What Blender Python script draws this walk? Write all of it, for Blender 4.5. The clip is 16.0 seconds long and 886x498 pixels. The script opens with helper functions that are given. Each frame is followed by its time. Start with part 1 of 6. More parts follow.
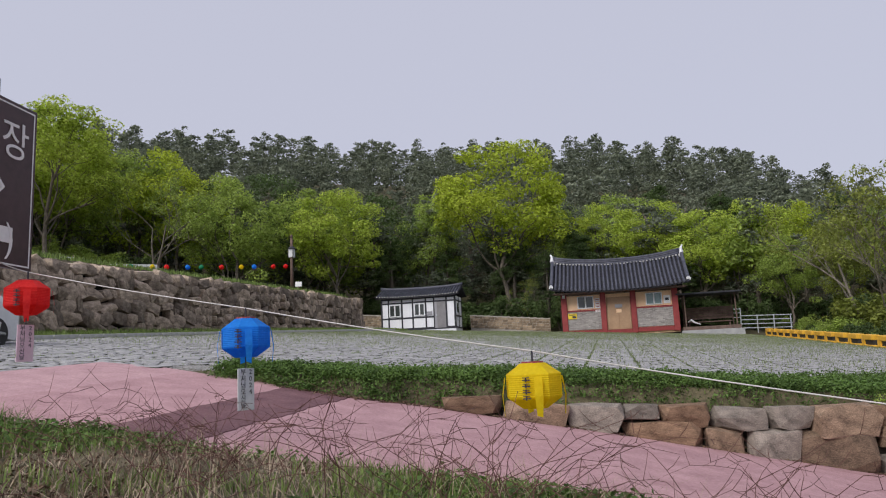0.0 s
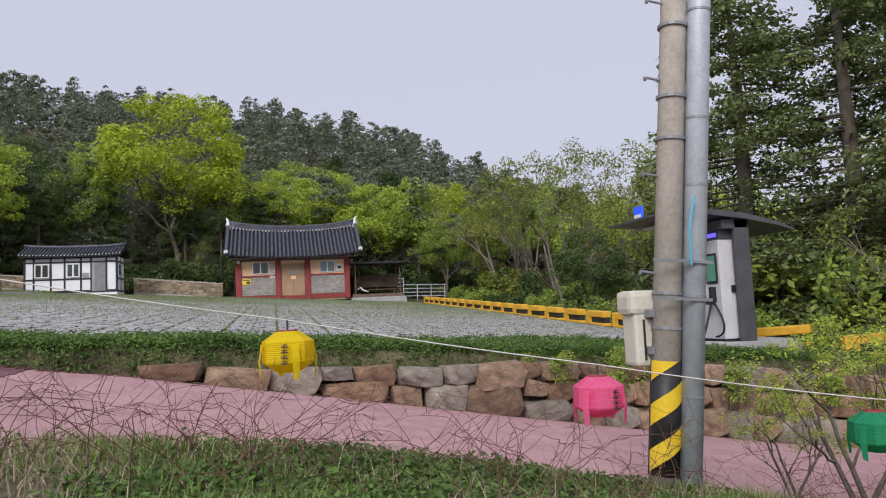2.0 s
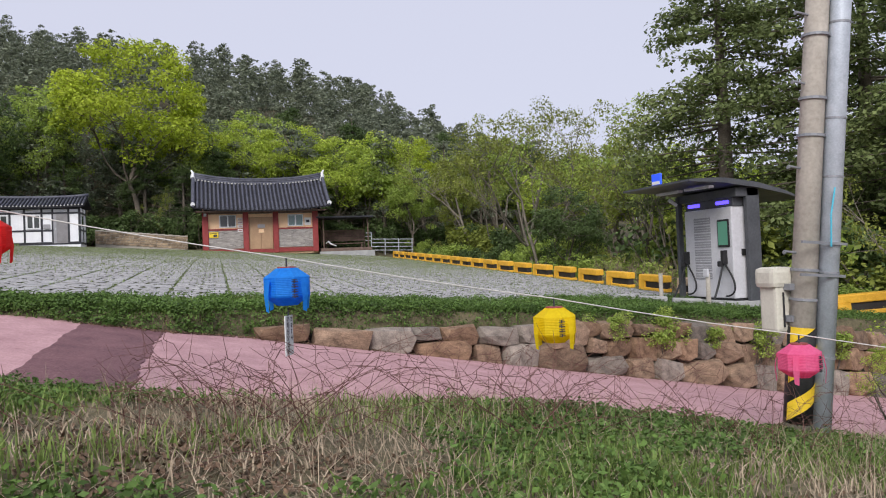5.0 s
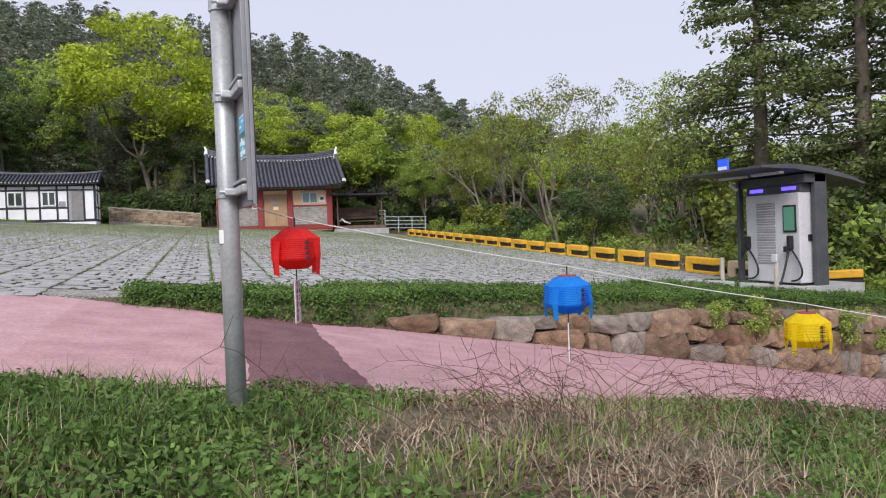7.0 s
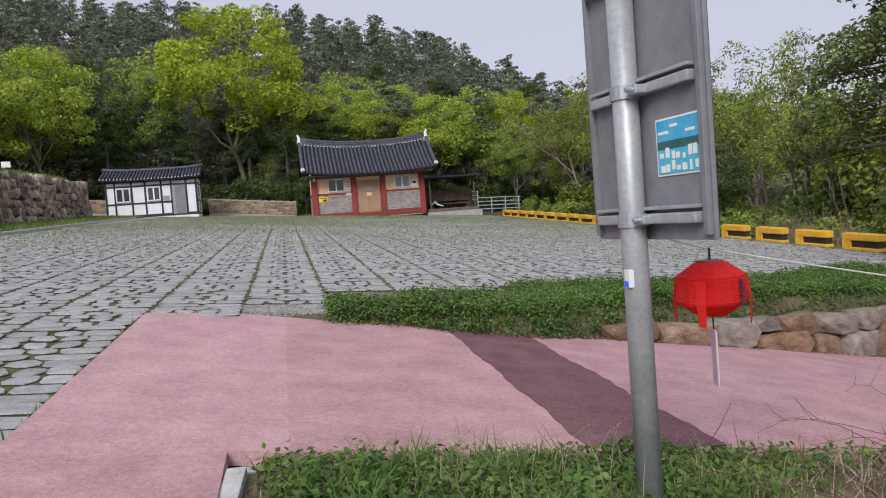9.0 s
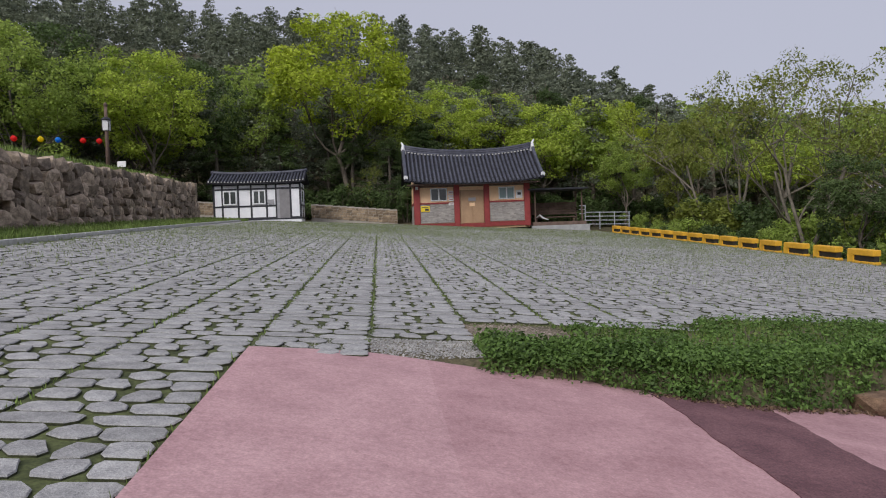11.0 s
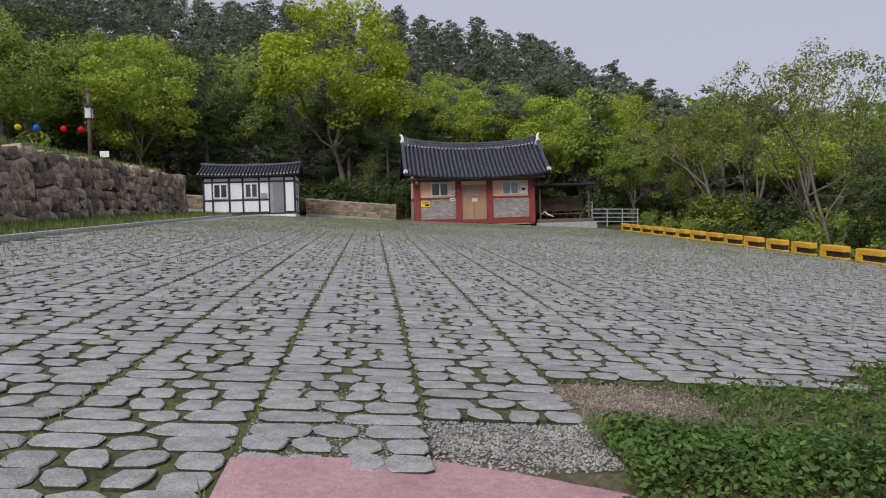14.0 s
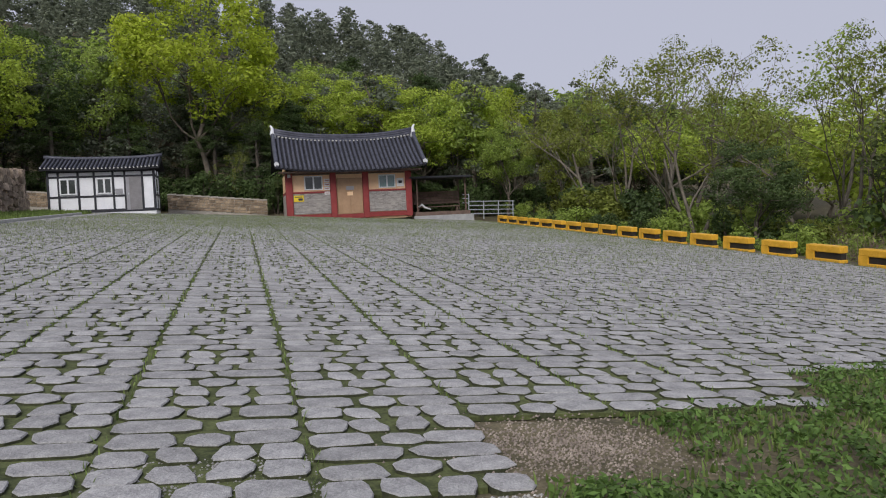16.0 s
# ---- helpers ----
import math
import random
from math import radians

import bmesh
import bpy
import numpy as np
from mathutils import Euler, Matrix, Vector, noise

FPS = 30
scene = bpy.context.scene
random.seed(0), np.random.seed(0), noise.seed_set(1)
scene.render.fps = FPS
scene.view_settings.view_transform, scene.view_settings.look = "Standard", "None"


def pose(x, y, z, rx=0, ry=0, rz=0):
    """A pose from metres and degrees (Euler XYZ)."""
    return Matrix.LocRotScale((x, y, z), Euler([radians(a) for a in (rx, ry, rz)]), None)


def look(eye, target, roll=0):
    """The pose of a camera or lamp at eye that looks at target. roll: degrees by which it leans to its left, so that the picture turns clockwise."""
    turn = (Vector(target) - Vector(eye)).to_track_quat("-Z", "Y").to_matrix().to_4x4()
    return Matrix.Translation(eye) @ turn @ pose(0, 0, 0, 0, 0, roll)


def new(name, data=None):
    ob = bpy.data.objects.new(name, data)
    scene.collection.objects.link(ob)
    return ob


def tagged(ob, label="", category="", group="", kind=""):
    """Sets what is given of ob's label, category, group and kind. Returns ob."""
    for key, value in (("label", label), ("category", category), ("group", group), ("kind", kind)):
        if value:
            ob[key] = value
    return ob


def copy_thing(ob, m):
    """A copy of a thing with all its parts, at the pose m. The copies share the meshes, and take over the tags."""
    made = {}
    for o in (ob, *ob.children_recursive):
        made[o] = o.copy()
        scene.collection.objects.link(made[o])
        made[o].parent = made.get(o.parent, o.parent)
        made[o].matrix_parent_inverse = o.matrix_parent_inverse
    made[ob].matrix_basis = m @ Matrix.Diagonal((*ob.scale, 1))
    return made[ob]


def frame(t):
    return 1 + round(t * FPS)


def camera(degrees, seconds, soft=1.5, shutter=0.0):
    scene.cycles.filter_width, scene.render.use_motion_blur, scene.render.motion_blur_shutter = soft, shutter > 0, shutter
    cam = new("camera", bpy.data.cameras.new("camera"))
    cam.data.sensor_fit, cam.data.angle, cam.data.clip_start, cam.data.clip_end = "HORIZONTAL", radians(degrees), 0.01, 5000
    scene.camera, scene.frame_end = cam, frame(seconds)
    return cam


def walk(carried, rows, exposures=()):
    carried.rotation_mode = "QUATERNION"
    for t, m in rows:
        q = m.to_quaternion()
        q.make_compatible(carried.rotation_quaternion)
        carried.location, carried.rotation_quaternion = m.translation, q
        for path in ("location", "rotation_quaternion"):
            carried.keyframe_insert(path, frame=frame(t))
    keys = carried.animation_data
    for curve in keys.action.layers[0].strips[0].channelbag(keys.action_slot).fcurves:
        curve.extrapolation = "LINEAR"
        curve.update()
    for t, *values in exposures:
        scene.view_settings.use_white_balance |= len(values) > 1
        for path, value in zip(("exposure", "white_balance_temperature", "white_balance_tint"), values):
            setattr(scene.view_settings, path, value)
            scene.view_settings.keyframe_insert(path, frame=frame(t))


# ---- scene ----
cam = camera(63.3, 16.0, soft=1.1)

PATH = [
    (0, (6.449, -10.316, -0.173), (6.021, -8.387, 0.137), -2.7),
    (0.5, (6.311, -10.34, -0.172), (6.139, -8.368, 0.114), -2.5),
    (1, (6.205, -10.484, -0.16), (6.288, -8.501, 0.084), -2.2),
    (1.5, (6.157, -10.664, -0.138), (6.45, -8.697, 0.067), -2.2),
    (2, (5.963, -10.758, -0.127), (6.421, -8.819, 0.046), -2.7),
    (2.5, (5.703, -10.768, -0.111), (6.269, -8.855, 0.034), -3.3),
    (3, (5.375, -10.723, -0.07), (6.008, -8.83, 0.061), -3.5),
    (5.5, (3.305, -10.937, 0.218), (3.885, -9.023, 0.222), -1.6),
    (6, (2.837, -10.735, 0.279), (3.35, -8.802, 0.259), -1.3),
    (6.5, (2.336, -10.608, 0.371), (2.873, -8.681, 0.342), -1.4),
    (7, (1.913, -10.411, 0.459), (2.539, -8.512, 0.423), -2.2),
    (7.5, (1.489, -10.213, 0.519), (2.162, -8.33, 0.474), -3.4),
    (8, (1.072, -9.844, 0.535), (1.716, -7.952, 0.469), -4.5),
    (8.5, (0.606, -9.365, 0.694), (1.157, -7.445, 0.601), -4.6),
    (9, (0.537, -8.947, 0.832), (0.961, -6.994, 0.746), -4.3),
    (9.5, (0.472, -8.5, 0.868), (0.758, -6.522, 0.816), -3.2),
    (12, (-0.189, -5.673, 0.953), (-0.081, -3.676, 0.916), -1.7),
    (12.5, (-0.303, -5.291, 0.997), (-0.256, -3.293, 0.939), -1.3),
    (13, (-0.317, -4.922, 1.042), (-0.269, -2.924, 0.975), -1.3),
    (13.5, (-0.335, -4.582, 1.087), (-0.226, -2.586, 1.023), -1.7),
    (14, (-0.287, -4.235, 1.099), (-0.093, -2.245, 1.044), -1.7),
    (14.5, (-0.302, -3.897, 1.109), (-0.035, -1.916, 1.037), -1.0),
    (15, (-0.342, -3.59, 1.12), (-0.036, -1.616, 1.029), -0.9),
    (15.5, (-0.301, -3.269, 1.134), (0.066, -1.306, 1.034), -1.6),
    (16, (-0.27, -2.998, 1.152), (0.264, -1.072, 1.065), -2.7),
]
walk(cam, [(t, look(eye, target, roll)) for t, eye, target, roll in PATH], [(0, -0.08), (2, 0.05), (3, 0.1), (5.5, 0.26), (6.5, 0.36), (7.5, 0.24), (8.5, 0.22), (9.5, -0.17), (12, -0.26), (16, -0.23)])

# ---- light ----
world = bpy.data.worlds.new("overcast_sky")
scene.world = world
world.use_nodes = True
wn, wl = world.node_tree.nodes, world.node_tree.links
wn.clear()
sky = wn.new("ShaderNodeTexSky")
sky.sky_type = "NISHITA"
sky.sun_disc = False
sky.sun_elevation, sky.sun_rotation = radians(38), radians(-150)
sky.dust_density = 3.0
veil = wn.new("ShaderNodeMix")
veil.data_type = "RGBA"
veil.inputs[0].default_value = 0.88
veil.inputs[7].default_value = (6.0, 6.1, 7.35, 1)
back = wn.new("ShaderNodeBackground")
back.inputs["Strength"].default_value = 0.105
wout = wn.new("ShaderNodeOutputWorld")
wl.new(sky.outputs[0], veil.inputs[6])
wl.new(veil.outputs[2], back.inputs["Color"])
wl.new(back.outputs[0], wout.inputs["Surface"])

sun_data = bpy.data.lights.new("sun", "SUN")
sun_data.energy, sun_data.angle, sun_data.color = 2.7, radians(30), (1.0, 0.965, 0.925)
sun = new("sun", sun_data)
sun.matrix_world = look((-20, -34, 32), (0, 0, 0))



# ---- materials ----
def mat(name, dark, light, scale=4.0, rough=0.8, bump=0.0, fine=0.0, metal=0.0, rand=0.0, island=0.0, detail=6.0, spec=0.4):
    """Two-scale noise between a dark and a light colour; rand/island vary the value piece by piece."""
    m = bpy.data.materials.new(name)
    m.use_nodes = True
    n, l = m.node_tree.nodes, m.node_tree.links
    b = n["Principled BSDF"]
    tc = n.new("ShaderNodeTexCoord")
    n1, n2 = n.new("ShaderNodeTexNoise"), n.new("ShaderNodeTexNoise")
    n1.inputs["Scale"].default_value, n1.inputs["Detail"].default_value = scale, detail
    n2.inputs["Scale"].default_value, n2.inputs["Detail"].default_value = scale * 9, 3
    for k in (n1, n2):
        l.new(tc.outputs["Object"], k.inputs["Vector"])
    mx = n.new("ShaderNodeMath")
    mx.operation = "MULTIPLY_ADD"
    mx.inputs[1].default_value = 0.45
    l.new(n2.outputs[0], mx.inputs[0])
    mu = n.new("ShaderNodeMath")
    mu.operation = "MULTIPLY"
    mu.inputs[1].default_value = 0.6
    l.new(n1.outputs[0], mu.inputs[0])
    l.new(mu.outputs[0], mx.inputs[2])
    ramp = n.new("ShaderNodeValToRGB")
    ramp.color_ramp.elements[0].position, ramp.color_ramp.elements[1].position = 0.36, 0.68
    ramp.color_ramp.elements[0].color, ramp.color_ramp.elements[1].color = (*dark, 1), (*light, 1)
    l.new(mx.outputs[0], ramp.inputs[0])
    out = ramp.outputs[0]
    for src, amount in (("ShaderNodeObjectInfo", rand), ("ShaderNodeNewGeometry", island)):
        if amount:
            o = n.new(src)
            hs = n.new("ShaderNodeHueSaturation")
            mr = n.new("ShaderNodeMapRange")
            mr.inputs[3].default_value, mr.inputs[4].default_value = 1 - amount, 1 + amount
            l.new(o.outputs["Random" if rand and src.endswith("Info") else "Random Per Island"], mr.inputs[0])
            l.new(mr.outputs[0], hs.inputs["Value"])
            l.new(out, hs.inputs["Color"])
            out = hs.outputs[0]
    if fine:
        n3 = n.new("ShaderNodeTexNoise")
        n3.inputs["Scale"].default_value, n3.inputs["Detail"].default_value = scale * 28, 4
        l.new(tc.outputs["Object"], n3.inputs["Vector"])
        hs, mr = n.new("ShaderNodeHueSaturation"), n.new("ShaderNodeMapRange")
        mr.inputs[1].default_value, mr.inputs[2].default_value = 0.3, 0.7
        mr.inputs[3].default_value, mr.inputs[4].default_value = 1 - fine, 1 + fine
        l.new(n3.outputs[0], mr.inputs[0])
        l.new(mr.outputs[0], hs.inputs["Value"])
        l.new(out, hs.inputs["Color"])
        out = hs.outputs[0]
    l.new(out, b.inputs["Base Color"])
    b.inputs["Roughness"].default_value = rough
    b.inputs["Metallic"].default_value = metal
    b.inputs["Specular IOR Level"].default_value = spec
    if bump:
        bp = n.new("ShaderNodeBump")
        bp.inputs["Strength"].default_value, bp.inputs["Distance"].default_value = bump, 0.02
        l.new(mx.outputs[0], bp.inputs["Height"])
        l.new(bp.outputs[0], b.inputs["Normal"])
    return m


def leafy(name, dark, light, scale=0.6, through_light=0.35):
    """Thin leaves: diffuse with some light passing through."""
    m = mat(name, dark, light, scale, 0.6, 0, island=0.38, spec=0.25)
    n, l = m.node_tree.nodes, m.node_tree.links
    b = n["Principled BSDF"]
    col = b.inputs["Base Color"].links[0].from_socket
    t = n.new("ShaderNodeBsdfTranslucent")
    l.new(col, t.inputs["Color"])
    ms = n.new("ShaderNodeMixShader")
    ms.inputs[0].default_value = through_light
    l.new(b.outputs[0], ms.inputs[1])
    l.new(t.outputs[0], ms.inputs[2])
    l.new(ms.outputs[0], n["Material Output"].inputs["Surface"])
    return m


def glowing(name, colour, power):
    m = mat(name, colour, colour, 3, 0.4)
    b = m.node_tree.nodes["Principled BSDF"]
    b.inputs["Emission Color"].default_value = (*colour, 1)
    b.inputs["Emission Strength"].default_value = power
    return m


M = {}
M["soil"] = mat("soil", (0.055, 0.05, 0.026), (0.16, 0.135, 0.08), 1.6, 0.95, 0.6, fine=0.3)
M["pink"] = mat("pink_concrete", (0.34, 0.19, 0.205), (0.5, 0.305, 0.32), 2.6, 0.9, 0.7, fine=0.16, detail=10)
M["pink_pale"] = mat("pale_pink_concrete", (0.37, 0.215, 0.23), (0.54, 0.34, 0.355), 2.6, 0.9, 0.7, fine=0.16, detail=10)
M["maroon"] = mat("maroon_asphalt", (0.11, 0.05, 0.06), (0.2, 0.1, 0.11), 3, 0.9, 0.7, fine=0.35)
M["bed"] = mat("mossy_bed", (0.028, 0.037, 0.012), (0.12, 0.14, 0.05), 2.0, 0.95, 0.6, fine=0.3)
M["paver"] = mat("paver_stone", (0.2, 0.2, 0.205), (0.43, 0.425, 0.425), 7, 0.85, 1.0, rand=0.14, fine=0.28)
M["paver_far"] = mat("paver_stone_joined", (0.2, 0.2, 0.205), (0.43, 0.425, 0.425), 7, 0.85, 1.0, island=0.14, fine=0.28)
# mossy tint, darkened so the joint shadow is in the side colour
M["paver_side"] = mat("shaded_mossy_side", (0.016, 0.02, 0.009), (0.065, 0.07, 0.035), 6, 0.95, 0.3)
M["gravel"] = mat("gravel", (0.16, 0.16, 0.16), (0.42, 0.41, 0.4), 6, 0.9, 0.5, island=0.35)
M["grit"] = mat("brown_grit", (0.13, 0.105, 0.085), (0.33, 0.28, 0.24), 6, 0.9, 0.5, island=0.35)
M["kerb"] = mat("kerb_granite", (0.34, 0.34, 0.33), (0.55, 0.55, 0.53), 6, 0.85, 0.3)
M["field"] = mat("brown_field_stone", (0.09, 0.06, 0.042), (0.35, 0.24, 0.165), 4.0, 0.88, 1.0, rand=0.4, fine=0.35)
M["field_grey"] = mat("grey_field_stone", (0.1, 0.085, 0.075), (0.31, 0.265, 0.225), 4.0, 0.88, 1.0, rand=0.35, fine=0.35)
M["field_rust"] = mat("rusty_field_stone", (0.1, 0.058, 0.036), (0.35, 0.225, 0.145), 4.0, 0.88, 1.0, rand=0.35, fine=0.35)
M["rampart"] = mat("rampart_stone", (0.1, 0.076, 0.058), (0.46, 0.37, 0.285), 3.0, 0.9, 0.9, rand=0.5, fine=0.3)
M["rampart_joined"] = mat("rampart_stone_joined", (0.1, 0.076, 0.058), (0.46, 0.37, 0.285), 3.0, 0.9, 0.9, island=0.5, fine=0.3)
M["lowstone"] = mat("low_wall_stone", (0.16, 0.12, 0.085), (0.46, 0.36, 0.25), 2.0, 0.9, 0.7, island=0.4)
# near-black backing colour that holds the shade of gaps between wall stones
M["gap_dark"] = mat("dark_gap_backing", (0.018, 0.016, 0.013), (0.05, 0.045, 0.035), 5, 0.95, 0.5)
M["grass"] = leafy("grass", (0.095, 0.155, 0.035), (0.26, 0.35, 0.1), 1.2, 0.4)
M["weed"] = leafy("weed_leaf", (0.05, 0.095, 0.022), (0.15, 0.25, 0.06), 1.5, 0.3)
M["litter"] = mat("dead_leaf", (0.07, 0.045, 0.03), (0.2, 0.13, 0.085), 4, 0.9, island=0.4)
M["tag_pink"] = leafy("pale_pink_paper", (0.74, 0.58, 0.66), (0.84, 0.69, 0.76), 6, 0.4)
M["moss"] = leafy("pale_joint_grass", (0.15, 0.19, 0.085), (0.3, 0.35, 0.17), 1.2, 0.4)
M["straw"] = mat("dry_straw", (0.2, 0.15, 0.1), (0.44, 0.36, 0.265), 4, 0.9, island=0.35)
M["stem"] = mat("bramble_stem", (0.07, 0.03, 0.026), (0.16, 0.075, 0.06), 6, 0.8)
M["bark"] = mat("bark", (0.07, 0.058, 0.045), (0.2, 0.17, 0.14), 5, 0.95, 0.9)
M["bark_pale"] = mat("pale_bark", (0.09, 0.078, 0.062), (0.25, 0.22, 0.18), 5, 0.95, 0.8)
M["leaf_yellow"] = leafy("leaf_yellow_green", (0.27, 0.35, 0.03), (0.52, 0.6, 0.075), 0.35, 0.5)
M["leaf_light"] = leafy("leaf_light_green", (0.28, 0.38, 0.045), (0.54, 0.63, 0.12), 0.35, 0.5)
M["leaf_mid"] = leafy("leaf_mid_green", (0.21, 0.3, 0.055), (0.42, 0.52, 0.13), 0.35, 0.5)
M["leaf_dark"] = leafy("leaf_dark_green", (0.05, 0.085, 0.028), (0.14, 0.2, 0.07), 0.35, 0.35)
# needle green lightened and greyed, with distance haze mixed into the colour
M["leaf_pine"] = leafy("hazy_pine_needles", (0.125, 0.15, 0.105), (0.25, 0.28, 0.195), 0.2, 0.4)
M["leaf_conifer"] = leafy("conifer_needles", (0.085, 0.12, 0.045), (0.25, 0.3, 0.115), 0.35, 0.4)
M["leaf_sparse"] = leafy("young_leaf", (0.14, 0.17, 0.03), (0.3, 0.34, 0.075), 0.5, 0.4)
M["twig"] = mat("dead_twig", (0.16, 0.11, 0.085), (0.3, 0.22, 0.18), 4, 0.9)
M["white_wall"] = mat("white_plaster", (0.7, 0.71, 0.75), (0.84, 0.85, 0.88), 1.2, 0.7, 0.1)
M["black_frame"] = mat("black_painted_timber", (0.012, 0.013, 0.018), (0.035, 0.036, 0.045), 4, 0.5, 0.1)
M["tile"] = mat("slate_roof_tile", (0.032, 0.034, 0.05), (0.09, 0.094, 0.125), 3, 0.5, 0.3, island=0.25)
# near-black: the shade between the tile rows is put into this colour
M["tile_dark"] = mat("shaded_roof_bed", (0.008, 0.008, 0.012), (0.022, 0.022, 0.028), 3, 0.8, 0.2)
M["white_trim"] = mat("white_trim", (0.66, 0.67, 0.7), (0.8, 0.81, 0.83), 3, 0.5)
M["red_post"] = mat("red_painted_post", (0.2, 0.028, 0.03), (0.3, 0.05, 0.048), 2.5, 0.6, 0.1)
M["cream"] = mat("apricot_plaster", (0.8, 0.53, 0.32), (0.9, 0.64, 0.41), 1.5, 0.8, 0.1)
M["brick"] = mat("grey_brick", (0.24, 0.22, 0.21), (0.44, 0.41, 0.39), 3, 0.9, 0.4, island=0.3)
M["mortar"] = mat("pale_mortar", (0.36, 0.34, 0.32), (0.5, 0.48, 0.45), 5, 0.9, 0.3)
M["tan_door"] = mat("tan_door", (0.32, 0.2, 0.12), (0.43, 0.28, 0.17), 2, 0.6, 0.1)
M["grey_door"] = mat("grey_steel_door", (0.17, 0.165, 0.17), (0.26, 0.25, 0.26), 2, 0.5, 0.05)
M["old_wood"] = mat("weathered_wood", (0.075, 0.05, 0.04), (0.19, 0.13, 0.105), 3, 0.85, 0.5)
M["pipe_steel"] = mat("pale_zinc_steel", (0.4, 0.45, 0.51), (0.58, 0.63, 0.7), 7, 0.5, 0.05, metal=0.25)
M["steel"] = mat("galvanised_steel", (0.36, 0.39, 0.42), (0.55, 0.58, 0.61), 7, 0.42, 0.05, metal=0.55)
M["pole_grey"] = mat("grey_pole_paint", (0.3, 0.32, 0.34), (0.46, 0.475, 0.49), 5, 0.45, 0.08, metal=0.3)
M["board_grey"] = mat("grey_sheet_metal", (0.2, 0.21, 0.23), (0.3, 0.31, 0.335), 1.5, 0.5, 0.05, metal=0.3)
M["board_brown"] = mat("brown_sign_face", (0.045, 0.022, 0.025), (0.075, 0.04, 0.044), 2, 0.4, 0)
M["sign_white"] = mat("sign_white", (0.72, 0.72, 0.72), (0.84, 0.84, 0.84), 3, 0.4)
M["concrete"] = mat("concrete", (0.34, 0.31, 0.27), (0.52, 0.485, 0.43), 3, 0.9, 0.4)
M["concrete_grey"] = mat("grey_concrete", (0.26, 0.265, 0.27), (0.42, 0.42, 0.42), 3, 0.9, 0.4)
M["cab"] = mat("cream_cabinet", (0.5, 0.48, 0.41), (0.63, 0.61, 0.53), 4, 0.5, 0.05)
M["hazard_yellow"] = mat("hazard_yellow", (0.62, 0.42, 0.015), (0.8, 0.55, 0.04), 4, 0.5, 0.2)
M["hazard_black"] = mat("hazard_black", (0.012, 0.012, 0.012), (0.03, 0.03, 0.03), 4, 0.5, 0.2)
M["barrier_yellow"] = mat("barrier_yellow", (0.62, 0.33, 0.025), (0.85, 0.48, 0.055), 3, 0.5, 0.1, rand=0.08)
M["barrier_dark"] = mat("barrier_dark", (0.018, 0.016, 0.015), (0.045, 0.04, 0.035), 3, 0.6)
M["barrier_pale"] = mat("barrier_faded", (0.66, 0.48, 0.3), (0.8, 0.62, 0.42), 3, 0.6, 0.1)
M["k_frame"] = mat("charcoal_steel", (0.05, 0.053, 0.06), (0.085, 0.09, 0.1), 2, 0.45, 0.05)
M["k_panel"] = mat("silver_panel", (0.5, 0.5, 0.53), (0.62, 0.62, 0.66), 2, 0.4, 0.02)
M["k_vent"] = mat("vent_grey", (0.25, 0.25, 0.27), (0.34, 0.34, 0.36), 2, 0.5)
M["rubber"] = mat("black_rubber", (0.01, 0.01, 0.011), (0.025, 0.025, 0.027), 4, 0.5)
M["blue_lamp"] = glowing("blue_led", (0.12, 0.08, 0.95), 1.6)
M["blue_sign"] = glowing("blue_sign", (0.03, 0.09, 0.75), 0.5)
M["screen"] = glowing("green_screen", (0.07, 0.2, 0.14), 0.3)
M["cyan_label"] = mat("cyan_label", (0.05, 0.4, 0.55), (0.1, 0.5, 0.65), 3, 0.5)
M["poster_sky"] = mat("poster_sky_print", (0.03, 0.33, 0.62), (0.12, 0.5, 0.75), 9, 0.45)
M["poster_hill"] = mat("poster_hill_print", (0.02, 0.09, 0.1), (0.06, 0.17, 0.16), 20, 0.45)
M["rope"] = mat("white_rope", (0.5, 0.48, 0.46), (0.65, 0.63, 0.6), 20, 0.8)
M["ink"] = mat("dark_ink", (0.02, 0.02, 0.03), (0.05, 0.05, 0.06), 4, 0.6)
M["glass"] = mat("window_glass", (0.03, 0.035, 0.035), (0.06, 0.07, 0.065), 2, 0.08, spec=0.7)
M["glass_teal"] = mat("window_glass_teal", (0.12, 0.2, 0.2), (0.2, 0.29, 0.28), 2, 0.1, spec=0.7)
M["notice_yellow"] = mat("yellow_notice", (0.72, 0.52, 0.02), (0.82, 0.62, 0.05), 3, 0.5)
M["banner"] = mat("white_banner", (0.5, 0.52, 0.53), (0.68, 0.69, 0.7), 2, 0.7)
M["car_paint"] = mat("white_car_paint", (0.62, 0.63, 0.64), (0.7, 0.71, 0.72), 2, 0.25)
M["alloy"] = mat("alloy_rim", (0.4, 0.4, 0.42), (0.55, 0.55, 0.57), 4, 0.35, metal=0.8)
for nm, a, b in (("red", (0.74, 0.022, 0.026), (0.88, 0.05, 0.045)), ("blue", (0.014, 0.22, 0.72), (0.03, 0.33, 0.88)),
                 ("yellow", (0.75, 0.56, 0.008), (0.88, 0.7, 0.02)), ("pink", (0.8, 0.12, 0.3), (0.9, 0.22, 0.42)),
                 ("green", (0.02, 0.28, 0.13), (0.05, 0.4, 0.2))):
    M["lan_" + nm] = leafy("lantern_paper_" + nm, a, b, 6, 0.5)


